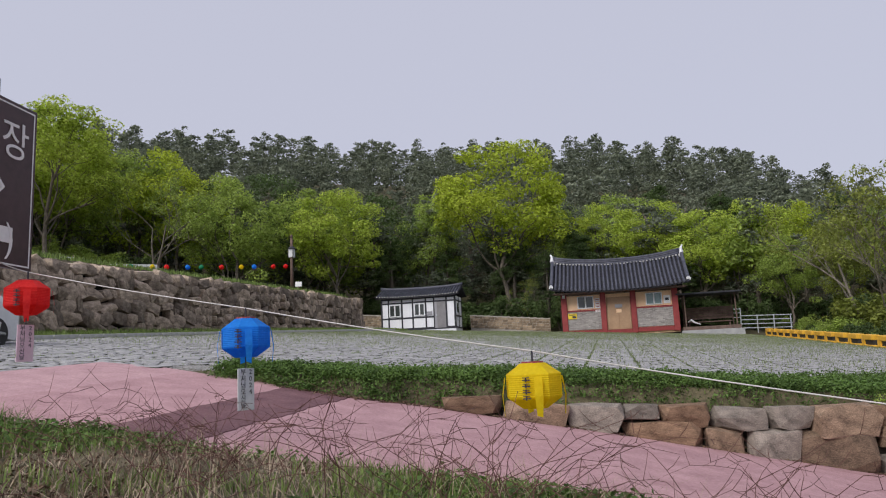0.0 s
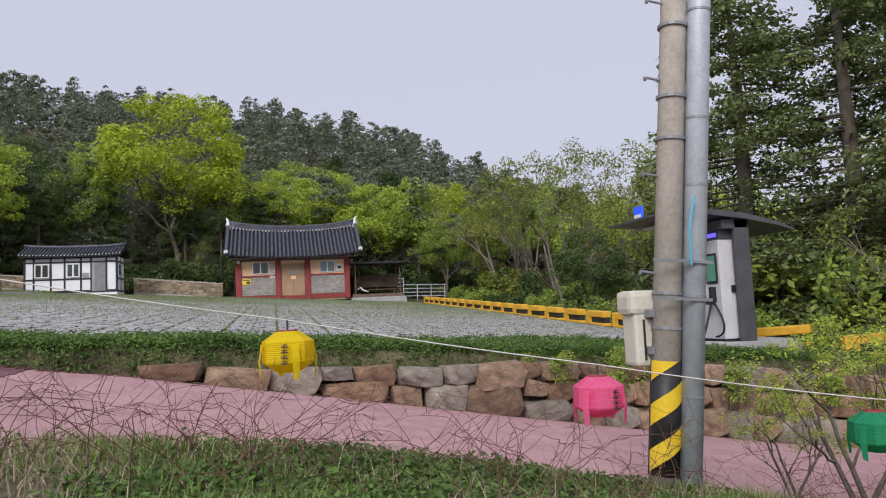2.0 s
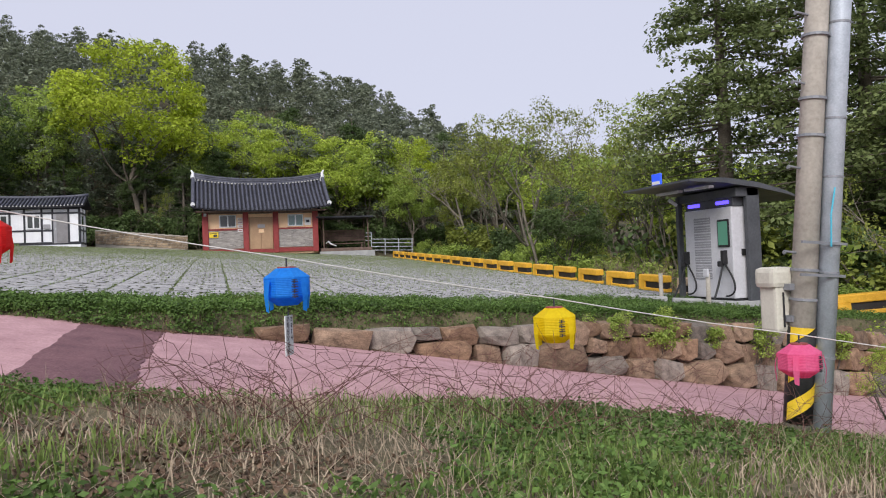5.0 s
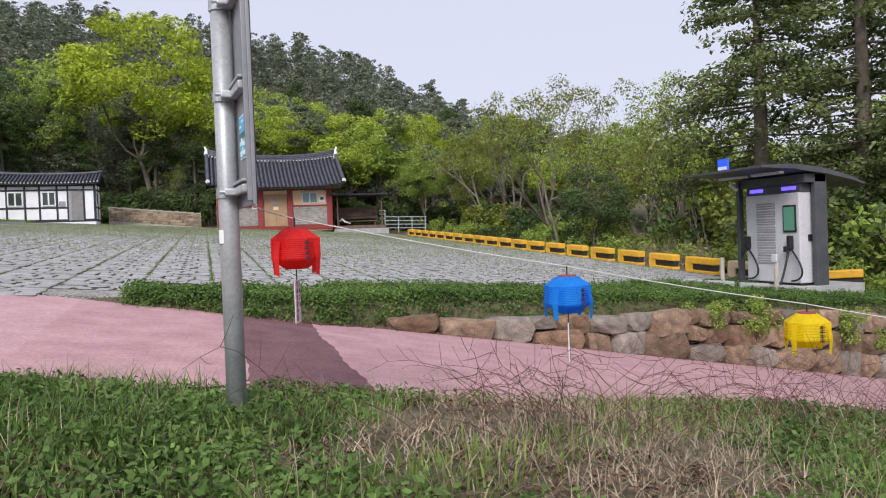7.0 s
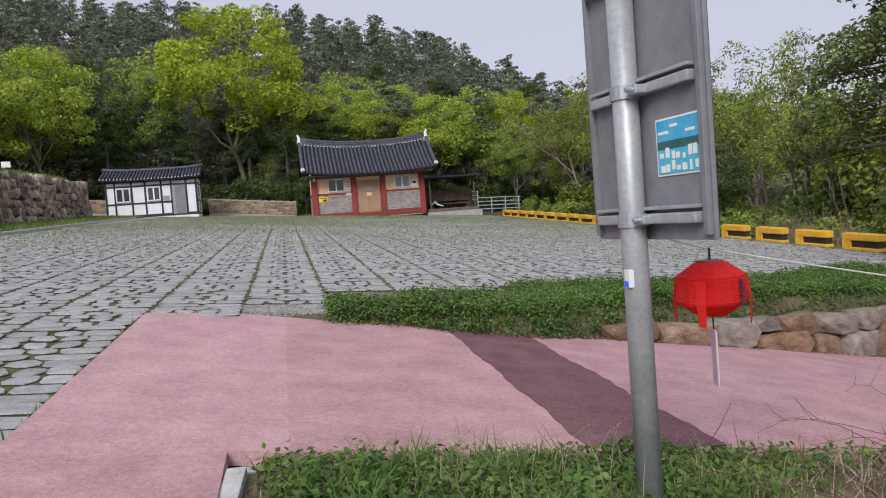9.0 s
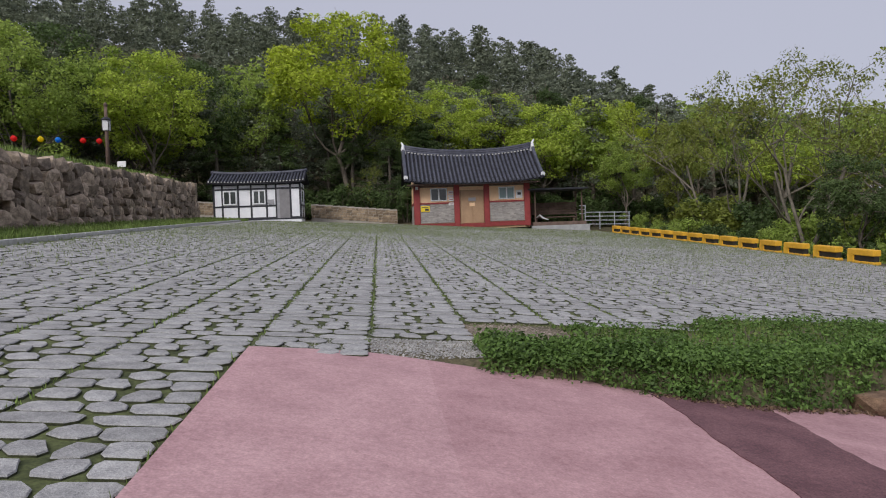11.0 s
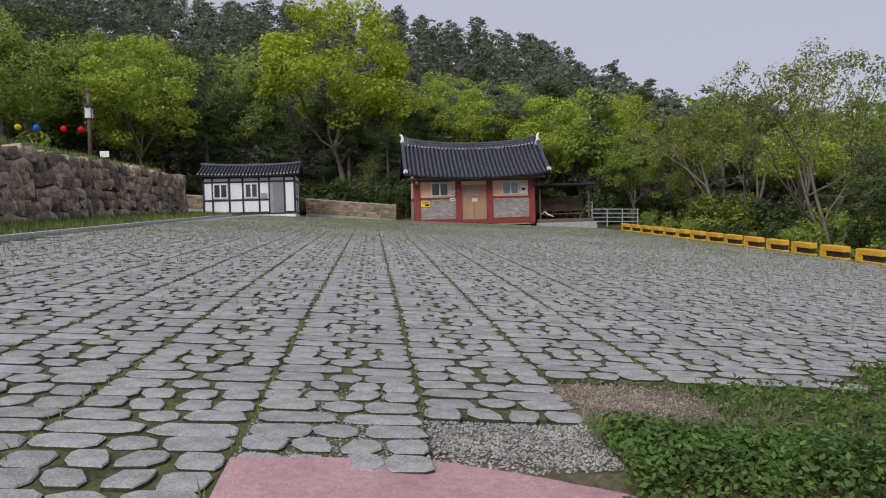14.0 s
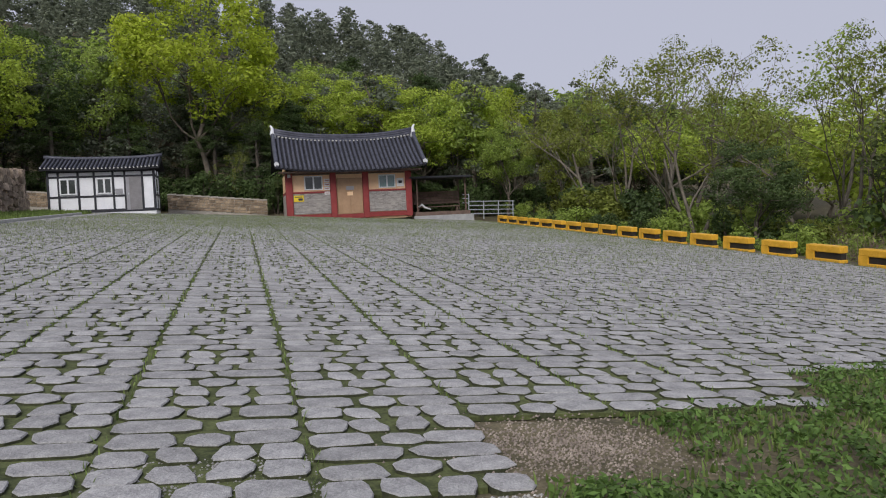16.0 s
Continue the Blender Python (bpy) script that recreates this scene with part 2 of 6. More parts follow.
# ---- mesh helpers ----
class Mesh:
    """Gathers corners and faces for one mesh."""

    def __init__(self):
        self.v, self.f = [], []

    def add(self, verts, faces):
        k = len(self.v)
        self.v += [tuple(p) for p in verts]
        self.f += [tuple(i + k for i in q) for q in faces]
        return self

    def box(self, x0, y0, z0, x1, y1, z1, c=0.0):
        """A box; c cuts its edges."""
        if c <= 0:
            p = [(x, y, z) for z in (z0, z1) for y in (y0, y1) for x in (x0, x1)]
            return self.add(p, [(0, 2, 3, 1), (4, 5, 7, 6), (0, 1, 5, 4), (1, 3, 7, 5), (3, 2, 6, 7), (2, 0, 4, 6)])
        bm = bmesh.new()
        bmesh.ops.create_cube(bm, size=1)
        for q in bm.verts:
            q.co = Vector(((x0 + x1) / 2 + q.co.x * (x1 - x0), (y0 + y1) / 2 + q.co.y * (y1 - y0), (z0 + z1) / 2 + q.co.z * (z1 - z0)))
        bmesh.ops.bevel(bm, geom=bm.edges[:], offset=c, segments=2, affect="EDGES", profile=0.6)
        return self.bm(bm)

    def bm(self, bm):
        bm.verts.index_update()
        self.add([q.co for q in bm.verts], [[q.index for q in g.verts] for g in bm.faces])
        bm.free()
        return self

    def tube(self, pts, radii, n=8, cap=True):
        """A tapered tube along points."""
        k = len(self.v)
        pts = [Vector(p) for p in pts]
        for i, p in enumerate(pts):
            d = (pts[min(i + 1, len(pts) - 1)] - pts[max(i - 1, 0)])
            d = d.normalized() if d.length > 1e-9 else Vector((0, 0, 1))
            a = d.cross(Vector((0, 1, 0) if abs(d.y) < 0.9 else (1, 0, 0))).normalized()
            b = d.cross(a)
            r = radii[i] if hasattr(radii, "__len__") else radii
            self.v += [tuple(p + (a * math.cos(j * math.tau / n) + b * math.sin(j * math.tau / n)) * r) for j in range(n)]
        for i in range(len(pts) - 1):
            for j in range(n):
                u, w = k + i * n + j, k + i * n + (j + 1) % n
                self.f.append((u, w, w + n, u + n))
        if cap:
            self.f.append(tuple(k + j for j in range(n))[::-1])
            self.f.append(tuple(k + (len(pts) - 1) * n + j for j in range(n)))
        return self

    def lathe(self, prof, n=24, at=(0, 0, 0), cut=0.0):
        """Profile of (radius, z) turned round the z axis."""
        k = len(self.v)
        for r, z in prof:
            for j in range(n):
                self.v.append((at[0] + r * math.cos(j * math.tau / n), at[1] + r * math.sin(j * math.tau / n), at[2] + z))
        for i in range(len(prof) - 1):
            for j in range(n):
                u, w = k + i * n + j, k + i * n + (j + 1) % n
                self.f.append((u, w, w + n, u + n))
        return self

    def data(self, name, material, smooth=False):
        me = bpy.data.meshes.new(name)
        me.from_pydata(self.v, [], self.f)
        if material:
            me.materials.append(material)
        if smooth:
            me.polygons.foreach_set("use_smooth", [True] * len(me.polygons))
        me.update()
        return me


def part(name, mesh, material, parent, label="", smooth=False):
    """One mesh object under a thing or a part."""
    ob = new(name, mesh if isinstance(mesh, bpy.types.Mesh) else mesh.data(name, material, smooth))
    ob.parent = parent
    if label:
        ob["label"] = label
    return ob


def thing(name, m, label, category, group="", kind=""):
    """An Empty at the base of a thing, to carry its parts."""
    ob = new(name)
    ob.matrix_basis = m
    return tagged(ob, label, category, group, kind)


def arrays(name, v, f, material):
    """A mesh from number arrays: corners n x 3, faces m x k."""
    me = bpy.data.meshes.new(name)
    n, k = f.shape
    me.vertices.add(len(v))
    me.vertices.foreach_set("co", np.ascontiguousarray(v, np.float32).ravel())
    me.loops.add(n * k)
    me.loops.foreach_set("vertex_index", np.ascontiguousarray(f, np.int32).ravel())
    me.polygons.add(n)
    me.polygons.foreach_set("loop_start", np.arange(0, n * k, k, dtype=np.int32))
    me.materials.append(material)
    me.update(calc_edges=True)
    return me


def words(text, size, material, name="lettering", depth=0.002):
    """Lettering as a mesh in the x-y plane, centred."""
    c = bpy.data.curves.new(name, "FONT")
    c.body, c.size, c.extrude, c.align_x, c.align_y = text, size, depth, "CENTER", "CENTER"
    o = bpy.data.objects.new(name, c)
    me = bpy.data.meshes.new_from_object(o)
    bpy.data.objects.remove(o)
    me.materials.clear()
    me.materials.append(material)
    me.name = name
    return me


# ---- the lie of the land ----
def lot_z(x, y):
    return -0.018 - 0.0867 * x + 0.0443 * y + 0.00041 * x * y - 0.00008 * y * y + 0.018 * np.clip(y + 1.2, -5, 0)


def road_z(x, y):
    base = np.interp(x, [-3, -0.95, 2.1, 3.1, 6.3, 9.6, 14.5, 40], [0.28, 0.0, -0.43, -0.6, -1.17, -1.8, -2.7, -6.5])
    return base + 0.053 * (np.clip(y, -6, 1) + 1.95) * np.clip((6 - x) / 4, 0, 1)


def edge_y(x):
    """The far edge of the road, where bank or wall begins."""
    return np.interp(x, [-1, -0.5, 0, 0.5, 1, 1.8, 2.15, 3.1, 4.2, 6.3, 14.7, 40], [-0.96, -0.84, -0.8, -0.93, -1.06, -1.13, -1.34, -1.32, -0.92, -0.5, 0.52, 3.6])


def front_y(x):
    """Near edge of the paving."""
    return np.interp(x, [-8, -1.01, -1.0, -0.03, -0.02, 0.91, 0.92, 3.5, 4.1, 8.8, 15.4, 17], [-6.4, -6.4, -0.8, -0.8, -0.02, -0.02, 1.05, 1.0, 2.0, 2.6, 6.3, 7.0])


def wall_x(y):
    """Face of the high stone wall beside the car park."""
    return -10.0 - 0.048 * np.clip(y, -20, 60)


def step(a, b, t):
    s = np.clip((t - a) / (b - a), 0, 1)
    return s * s * (3 - 2 * s)


def land(x, y):
    """Height of the ground anywhere."""
    x, y = np.asarray(x, float), np.asarray(y, float)
    z = lot_z(np.clip(x, -60, 60), np.clip(y, -12, 75))
    z = z - 1.1 * step(18.6, 21.5, x) * step(-3, 4, y) * (1 - step(46, 52, y)) + 0.02 * np.clip(x - 22, 0, 60)
    # the road and the verge in front of it
    e = edge_y(x)
    wide = np.interp(x, [1.8, 2.2, 4.5], [0.2, 0.4, 0.28])
    r = road_z(x, y)
    verge = r + 0.05 * step(0.12, 0.3, x) * step(-5.0, -5.25, y) + 0.1 * step(-5.1, -5.8, y) * step(0.25, 0.8, x) - 0.33 * step(-7.0, -10.0, y)
    off = np.interp(x, [3.4, 4.4], [-0.05, 0.22])
    k = step(e + off, e + off + wide, y)
    k = np.where(x < -1.15, step(-7.5, -6.0, y), k)
    z = z * k + (verge - 0.03) * (1 - k)
    # the bank and the gravel lie flush with the paving
    f = front_y(x)
    z = z + 0.045 * step(e + 0.1, e + 0.3, y) * (1 - step(f - 0.02, f + 0.12, y)) * step(-0.12, 0.02, x) * (1 - step(12, 14, x))
    # terrace above the high wall
    w = wall_x(y)
    up = step(w - 0.7, w - 1.05, x) * (1 - step(42.5, 44.5, y)) * step(-14, -9, y)
    z = z + up * (2.52 + 0.05 * np.clip(w - x, 0, 40))
    # wooded hill
    dx, dy = x - 0.0, y + 5.0
    d = np.hypot(dx, dy)
    th = np.degrees(np.arctan2(dx, dy))
    top = np.interp(th, [-100, -60, -41, -20, -4, 7, 13, 18.5, 25, 32, 45, 90], [14, 34, 42, 40.5, 40.5, 38.5, 33.5, 26.5, 17, 9, 3, 0])
    z = z + top * step(57, 185, d) * (dy > -40)
    return z


def ground_at(x, y):
    return float(land(x, y))


# ---- setting: ground, road, kerbs ----
def rows_between(*spans):
    out = []
    for a, b, s in spans:
        out += list(np.arange(a, b, s))
    return np.array(out + [spans[-1][1]])


gx = rows_between((-900, -200, 70), (-200, -40, 8), (-40, -13, 1.5), (-13, -2, 0.3), (-2, 12, 0.14), (12, 24, 0.4), (24, 60, 2), (60, 200, 10), (200, 900, 70))
gy = rows_between((-700, -60, 60), (-60, -13, 3), (-13, 2.5, 0.14), (2.5, 12, 0.5), (12, 60, 1.2), (60, 200, 5), (200, 360, 20), (360, 1000, 80))
GX, GY = np.meshgrid(gx, gy)
GZ = land(GX, GY) - 0.06
nx, ny = len(gx), len(gy)
idx = np.arange(nx * ny).reshape(ny, nx)
quads = np.stack([idx[:-1, :-1], idx[:-1, 1:], idx[1:, 1:], idx[1:, :-1]], -1).reshape(-1, 4)
ground = tagged(new("ground", arrays("ground", np.stack([GX, GY, GZ], -1).reshape(-1, 3), quads, M["soil"])), "grassy soil with leaf litter rising to a wooded hill", "ground", kind="structure")
ground.data.polygons.foreach_set("use_smooth", [True] * len(ground.data.polygons))


def sheet(name, inside, x0, x1, y0, y1, s, height, material, thick=0.08):
    """A slab that follows the land: cells of a grid whose middle lies inside."""
    xs, ys = np.arange(x0, x1 + s, s), np.arange(y0, y1 + s, s)
    X, Y = np.meshgrid(xs, ys)
    X2, Y2 = inside(X, Y)
    Z = height(X2, Y2)
    n = len(xs)
    i = np.arange(X.size).reshape(X.shape)
    f = np.stack([i[:-1, :-1], i[:-1, 1:], i[1:, 1:], i[1:, :-1]], -1).reshape(-1, 4)
    v = np.stack([X2, Y2, Z], -1).reshape(-1, 3)
    rim = np.concatenate([i[0, :], i[1:, -1], i[-1, -2::-1], i[-2:0:-1, 0]])
    m, r = len(v), np.arange(len(rim))
    top, low = v[rim], v[rim] - (0, 0, thick)
    side = np.stack([m + r, m + np.roll(r, -1), m + len(rim) + np.roll(r, -1), m + len(rim) + r], -1)[:, ::-1]
    me = arrays(name, np.concatenate([v, top, low]), np.concatenate([f, side]), material)
    me.polygons.foreach_set("use_smooth", [True] * len(f) + [False] * len(side))
    return new(name, me)


def bend_road():
    def inner(X, Y):
        t = (Y + 5.03) / (5.03 - 0.5)
        wob = 0.03 * np.sin(X * 2.7) + 0.02 * np.sin(X * 7.1 + 1)
        return X, -5.03 + wob + t * (edge_y(X) + 0.04 + 0.02 * np.sin(X * 3.1) + 5.03 - wob)
    return inner


road = tagged(sheet("road", bend_road(), 0.46, 24, -5.03, -0.5, 0.16, road_z, M["pink"]), "faded pink concrete lane sloping downhill", "road", kind="structure")
slab = tagged(sheet("road", bend_road(), -0.98, 0.4, -5.03, -0.5, 0.16, road_z, M["pink_pale"]), "paler slab of pink concrete at the top of the lane", "road", kind="structure")
apron = tagged(sheet("road", lambda X, Y: (X, Y), -0.98, 0.1, -13.0, -4.87, 0.16, lambda X, Y: land(X, Y) + 0.022, M["pink"]), "faded pink concrete entrance to the lane", "road", kind="structure")
lane = tagged(sheet("road", lambda X, Y: (X, Y), -40, 60, -13.0, -9.2, 0.5, lambda X, Y: land(X, Y) + 0.02, M["pink"]), "pink concrete lane that the walk starts from", "road", kind="structure")


def patch(X, Y):
    t = (Y + 5.0) / 4.0
    left = 2.2 - 0.014 * np.sin(Y * 5) - 0.008 * np.sin(Y * 17)
    right = 3.1 + 0.02 * np.sin(Y * 4 + 1) + 0.012 * np.sin(Y * 19)
    u = (X - 2.2) / 0.9
    X2 = left + u * (right - left)
    return X2, -4.99 + t * (edge_y(X2) + 0.06 + 4.99)


maroon = tagged(sheet("road_patch", patch, 2.2, 3.1, -5.0, -1.0, 0.1, lambda X, Y: road_z(X, Y) + 0.008, M["maroon"], 0.05), "dark maroon asphalt patch across the lane", "road", kind="structure")


# ---- paved car park ----
def kerb_x(y):
    return -7.7 - 0.03 * y


bed = tagged(sheet("pavement_bed", lambda X, Y: (X, front_y(X) + 0.12 + (Y + 0.8) / 51.2 * (50.33 - front_y(X))), -1.0, 17, -0.8, 50.4, 0.25, lambda X, Y: lot_z(X, Y) - 0.02, M["bed"], 0.03), "moss and grit joints under stone paving", "pavement", kind="structure")
side_bed = tagged(sheet("pavement_bed", lambda X, Y: (kerb_x(Y) + (X + 8) / 7.0 * (-1.0 - kerb_x(Y)), Y), -8, -1.0, -6.5, 50.5, 0.5, lambda X, Y: lot_z(X, Y) - 0.02, M["bed"], 0.03), "moss and grit joints under stone paving", "pavement", kind="structure")
rng = np.random.default_rng(4)
ROWS = ("A", "B", "B", "A", "C")
ring = np.array([(-1, -0.55), (-0.7, -1), (0.7, -1), (1, -0.55), (1, 0.55), (0.7, 1), (-0.7, 1), (-1, 0.55)])
oval = np.array([(math.cos((k + 0.5) * math.tau / 8) * 1.08, math.sin((k + 0.5) * math.tau / 8) * 1.08) for k in range(8)])
hexa = np.array([(-1, -0.2), (-0.45, -1), (0.9, -1), (1, -0.4), (0.75, 0.35), (0.45, 1), (-0.8, 1), (-1, 0.5)])


def stone_ring(cx, cy, w, d, shape):
    p = {"r": ring, "o": oval, "h": hexa, "g": hexa * (-1, 1)}[shape] * (w / 2, d / 2)
    if shape == "g":
        p = p[::-1]
    p = p * (1 + rng.uniform(-0.09, 0.09, (8, 1))) + rng.uniform(-0.008, 0.008, (8, 2))
    return p + (cx, cy)


def solid_stone(p, z, rise):
    """Corners of a slightly domed paving stone: top ring, mid ring, foot ring."""
    c = p.mean(0)
    top = np.c_[c + (p - c) * 0.95, np.full(8, 0.0)]
    mid = np.c_[p, np.full(8, -0.008 if z < 24 else -0.02)]
    foot = np.c_[p, np.full(8, -0.07)]
    v = np.concatenate([top, mid, foot])
    v[:, 2] += lot_z(v[:, 0], v[:, 1]) + rise
    return v


F_TOP = [tuple(range(8))]
F_SIDE = [(8 + j, 8 + (j + 1) % 8, (j + 1) % 8, j) for j in range(8)] + [(16 + j, 16 + (j + 1) % 8, 8 + (j + 1) % 8, 8 + j) for j in range(8)]
FACES = F_TOP + F_SIDE
FACES_FAR = F_TOP + F_SIDE[:8]
joined = Mesh()
stones_near = []
for k in range(-9, 18):
    xa = -0.01 + (k - 1) * 1.0
    xm = xa + 0.5
    phase = rng.uniform(0, 0.3)
    y, r = -6.4 + phase, int(rng.integers(5))
    while y < 49.2:
        kind_row = ROWS[r % 5]
        dep = {"A": 0.235, "B": 0.245, "C": 0.215}[kind_row] * rng.uniform(0.93, 1.07)
        if kind_row == "A":
            cells = [(-0.315, 0.35, "r"), (0.0, 0.25, "o"), (0.315, 0.35, "r")]
        elif kind_row == "B":
            cells = [(-0.37, 0.235, "r"), (-0.125, 0.22, "h"), (0.125, 0.22, "g"), (0.37, 0.235, "r")]
        else:
            cells = [(-0.25, 0.475, "r"), (0.25, 0.47, "r")]
        for cx, w, shp in cells:
            px, py = xm + cx + rng.uniform(-0.012, 0.012), y + dep / 2 + rng.uniform(-0.012, 0.012)
            if px - w / 2 < kerb_x(py) + 0.1 or px + w / 2 > 16.9 or py - dep / 2 < front_y(px) - 0.11 or (2.9 < px < 12.4 and py > 48.6) or (px < -0.97 and px + w / 2 > -1.0 and py < -0.85):
                continue
            p = stone_ring(px, py, w * 0.95, (dep - 0.042), shp)
            v = solid_stone(p, py, rng.uniform(-0.006, 0.006))
            if -2.4 < px < 2.0 and -1.9 < py < 2.6 or (px < -0.9 and -3.2 < py < -1.9 and px > -2.4):
                stones_near.append((px, py, v))
            elif py < 24:
                joined.add(v, FACES)
            else:
                joined.add(v[:16], FACES_FAR)
        y += dep
        r += 1
stones_near = sorted(stones_near, key=lambda s: math.hypot(s[0], s[1] + 1))
for n_, (px, py, v) in enumerate(stones_near):
    if n_ < 300:
        me = bpy.data.meshes.new("paving_stone")
        o = np.array((px, py, lot_z(px, py)))
        me.from_pydata((v - o).tolist(), [], FACES)
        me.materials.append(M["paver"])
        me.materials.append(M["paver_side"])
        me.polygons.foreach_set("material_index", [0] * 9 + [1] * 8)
        ob = new("paving_stone", me)
        ob.parent, ob.location = bed, o
    else:
        joined.add(v, FACES)
pav = part("paving_stones", joined, M["paver_far"], bed, "grey cast paving stones in mossy strips")
pav["kind"] = "stuff"
# lower side faces get the colour with joint shadow painted in
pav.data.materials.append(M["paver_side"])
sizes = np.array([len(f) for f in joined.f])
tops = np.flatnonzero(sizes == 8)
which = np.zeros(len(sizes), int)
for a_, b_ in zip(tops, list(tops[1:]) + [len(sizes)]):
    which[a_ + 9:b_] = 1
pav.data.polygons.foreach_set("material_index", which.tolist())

# kerb along the foot of the high wall, and the white kerb at the lane's corner
kerb = thing("kerb_line", pose(0, 0, 0), "low pale granite kerb beside the paving", "kerb", kind="structure")
y = -6.0
while y < 41:
    a, b = Vector((kerb_x(y), y, 0)), Vector((kerb_x(y + 0.98), y + 0.98, 0))
    z = float(lot_z(kerb_x(y + 0.5), y + 0.5))
    me = Mesh().box(-0.09, -0.48, -0.15, 0.09, 0.48, 0.1, 0.015)
    ob = part("kerb_stone", me, M["kerb"], kerb)
    ob.matrix_basis = Matrix.Translation((a.x, y + 0.5, z)) @ pose(0, 0, 0, math.degrees(math.atan(0.042)), 0, math.degrees(0.03))
    y += 1.0
corner = thing("kerb_corner", pose(0, 0, 0), "chipped white concrete kerb at the verge corner", "kerb", kind="structure")
for (xa, ya, xb, yb) in ((0.2, -5.12, 1.05, -5.08), (0.2, -5.2, 0.17, -5.75)):
    dx, dy = xb - xa, yb - ya
    ln = math.hypot(dx, dy)
    ob = part("kerb_stone", Mesh().box(0, -0.05, -0.12, ln, 0.05, 0.012, 0.008), M["kerb"], corner)
    ob.matrix_basis = pose(xa, ya, ground_at((xa + xb) / 2, (ya + yb) / 2) + 0.005, 0, 7 if abs(dx) > abs(dy) else 3, math.degrees(math.atan2(dy, dx)))


# ---- stone walls ----
def boulder(seed):
    """A rough split block with flat, chipped faces, about one unit across."""
    rk = random.Random(seed)
    bm = bmesh.new()
    for p in [(i, j, k) for i in (-1, 0, 1) for j in (-1, 0, 1) for k in (-1, 0, 1)]:
        n = sum(abs(q) for q in p)
        if n == 0:
            continue
        r = 0.5 * (rk.uniform(0.94, 1.06), rk.uniform(0.9, 1.06), rk.uniform(0.76, 1.05))[n - 1]
        bm.verts.new(Vector(p) * r + Vector([rk.uniform(-0.085, 0.085) for _ in range(3)]))
    out = bmesh.ops.convex_hull(bm, input=bm.verts[:])
    loose = {q for q in out["geom_interior"] + out["geom_unused"] if isinstance(q, bmesh.types.BMVert)}
    bmesh.ops.delete(bm, geom=list(loose), context="VERTS")
    return Mesh().bm(bm)


BOULDERS = {}


def boulder_data(k, material, key):
    if (key, k) not in BOULDERS:
        BOULDERS[key, k] = boulder(k + 0.37).data("stone", material)
    return BOULDERS[key, k]


retaining = thing("retaining_wall", pose(0, 0, 0), "dry-laid brown field stone wall holding up the grassy bank", "wall", kind="structure")
rr = random.Random(11)


def wall_top(x):
    return float(np.interp(x, [3.9, 4.5, 6.4, 8.3, 9.8, 12.5, 15, 20], [-0.62, -0.66, -0.83, -0.92, -1.0, -1.22, -1.5, -2.1]))


for r_ in range(3):
    x = 4.25 + 0.17 * r_
    while x < 19.5:
        w = rr.uniform(0.5, 1.05) if r_ == 0 else rr.uniform(0.36, 0.85)
        xm = x + w / 2
        base = float(road_z(xm, -0.5)) - 0.06
        hgt = wall_top(xm) - base
        n_rows = 1 if hgt < 0.42 else (2 if hgt < 0.86 else 3)
        if r_ < n_rows:
            cuts = [0, 1] if n_rows == 1 else ([0, 0.56, 1] if n_rows == 2 else [0, 0.4, 0.72, 1])
            tone = rr.choice(("field", "field", "field_grey", "field_grey", "field_rust"))
            z0 = base + hgt * cuts[r_] + rr.uniform(-0.05, 0.04)
            z1 = base + hgt * cuts[r_ + 1] + rr.uniform(-0.03, 0.05)
            ob = part("stone", boulder_data(rr.randrange(14), M[tone], tone), None, retaining)
            ob.matrix_basis = Matrix.Translation((xm, float(edge_y(xm)) + 0.13 + 0.06 * r_ + rr.uniform(-0.03, 0.03), (z0 + z1) / 2)) @ pose(0, 0, 0, rr.uniform(-8, 4), rr.uniform(-4, 11), 7 + rr.uniform(-12, 12)) @ Matrix.Diagonal((w * 0.94, 0.42, (z1 - z0) * 0.95, 1))
        x += w
# boxes behind the stones, coloured near-black so the gaps look shaded
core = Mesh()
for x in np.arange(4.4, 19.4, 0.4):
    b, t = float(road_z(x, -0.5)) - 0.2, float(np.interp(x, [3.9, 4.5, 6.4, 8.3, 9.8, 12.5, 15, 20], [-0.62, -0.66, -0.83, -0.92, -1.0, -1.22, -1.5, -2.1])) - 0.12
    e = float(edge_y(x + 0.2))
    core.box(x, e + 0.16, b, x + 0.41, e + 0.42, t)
part("backing", core, M["gap_dark"], retaining, "near-black earth backing, gap shade in its colour")

rampart = thing("rampart_wall", pose(0, 0, 0), "high dry-laid wall of rough grey-brown stones, grass on top", "wall", kind="structure")
n_piece = 0
rest = Mesh()
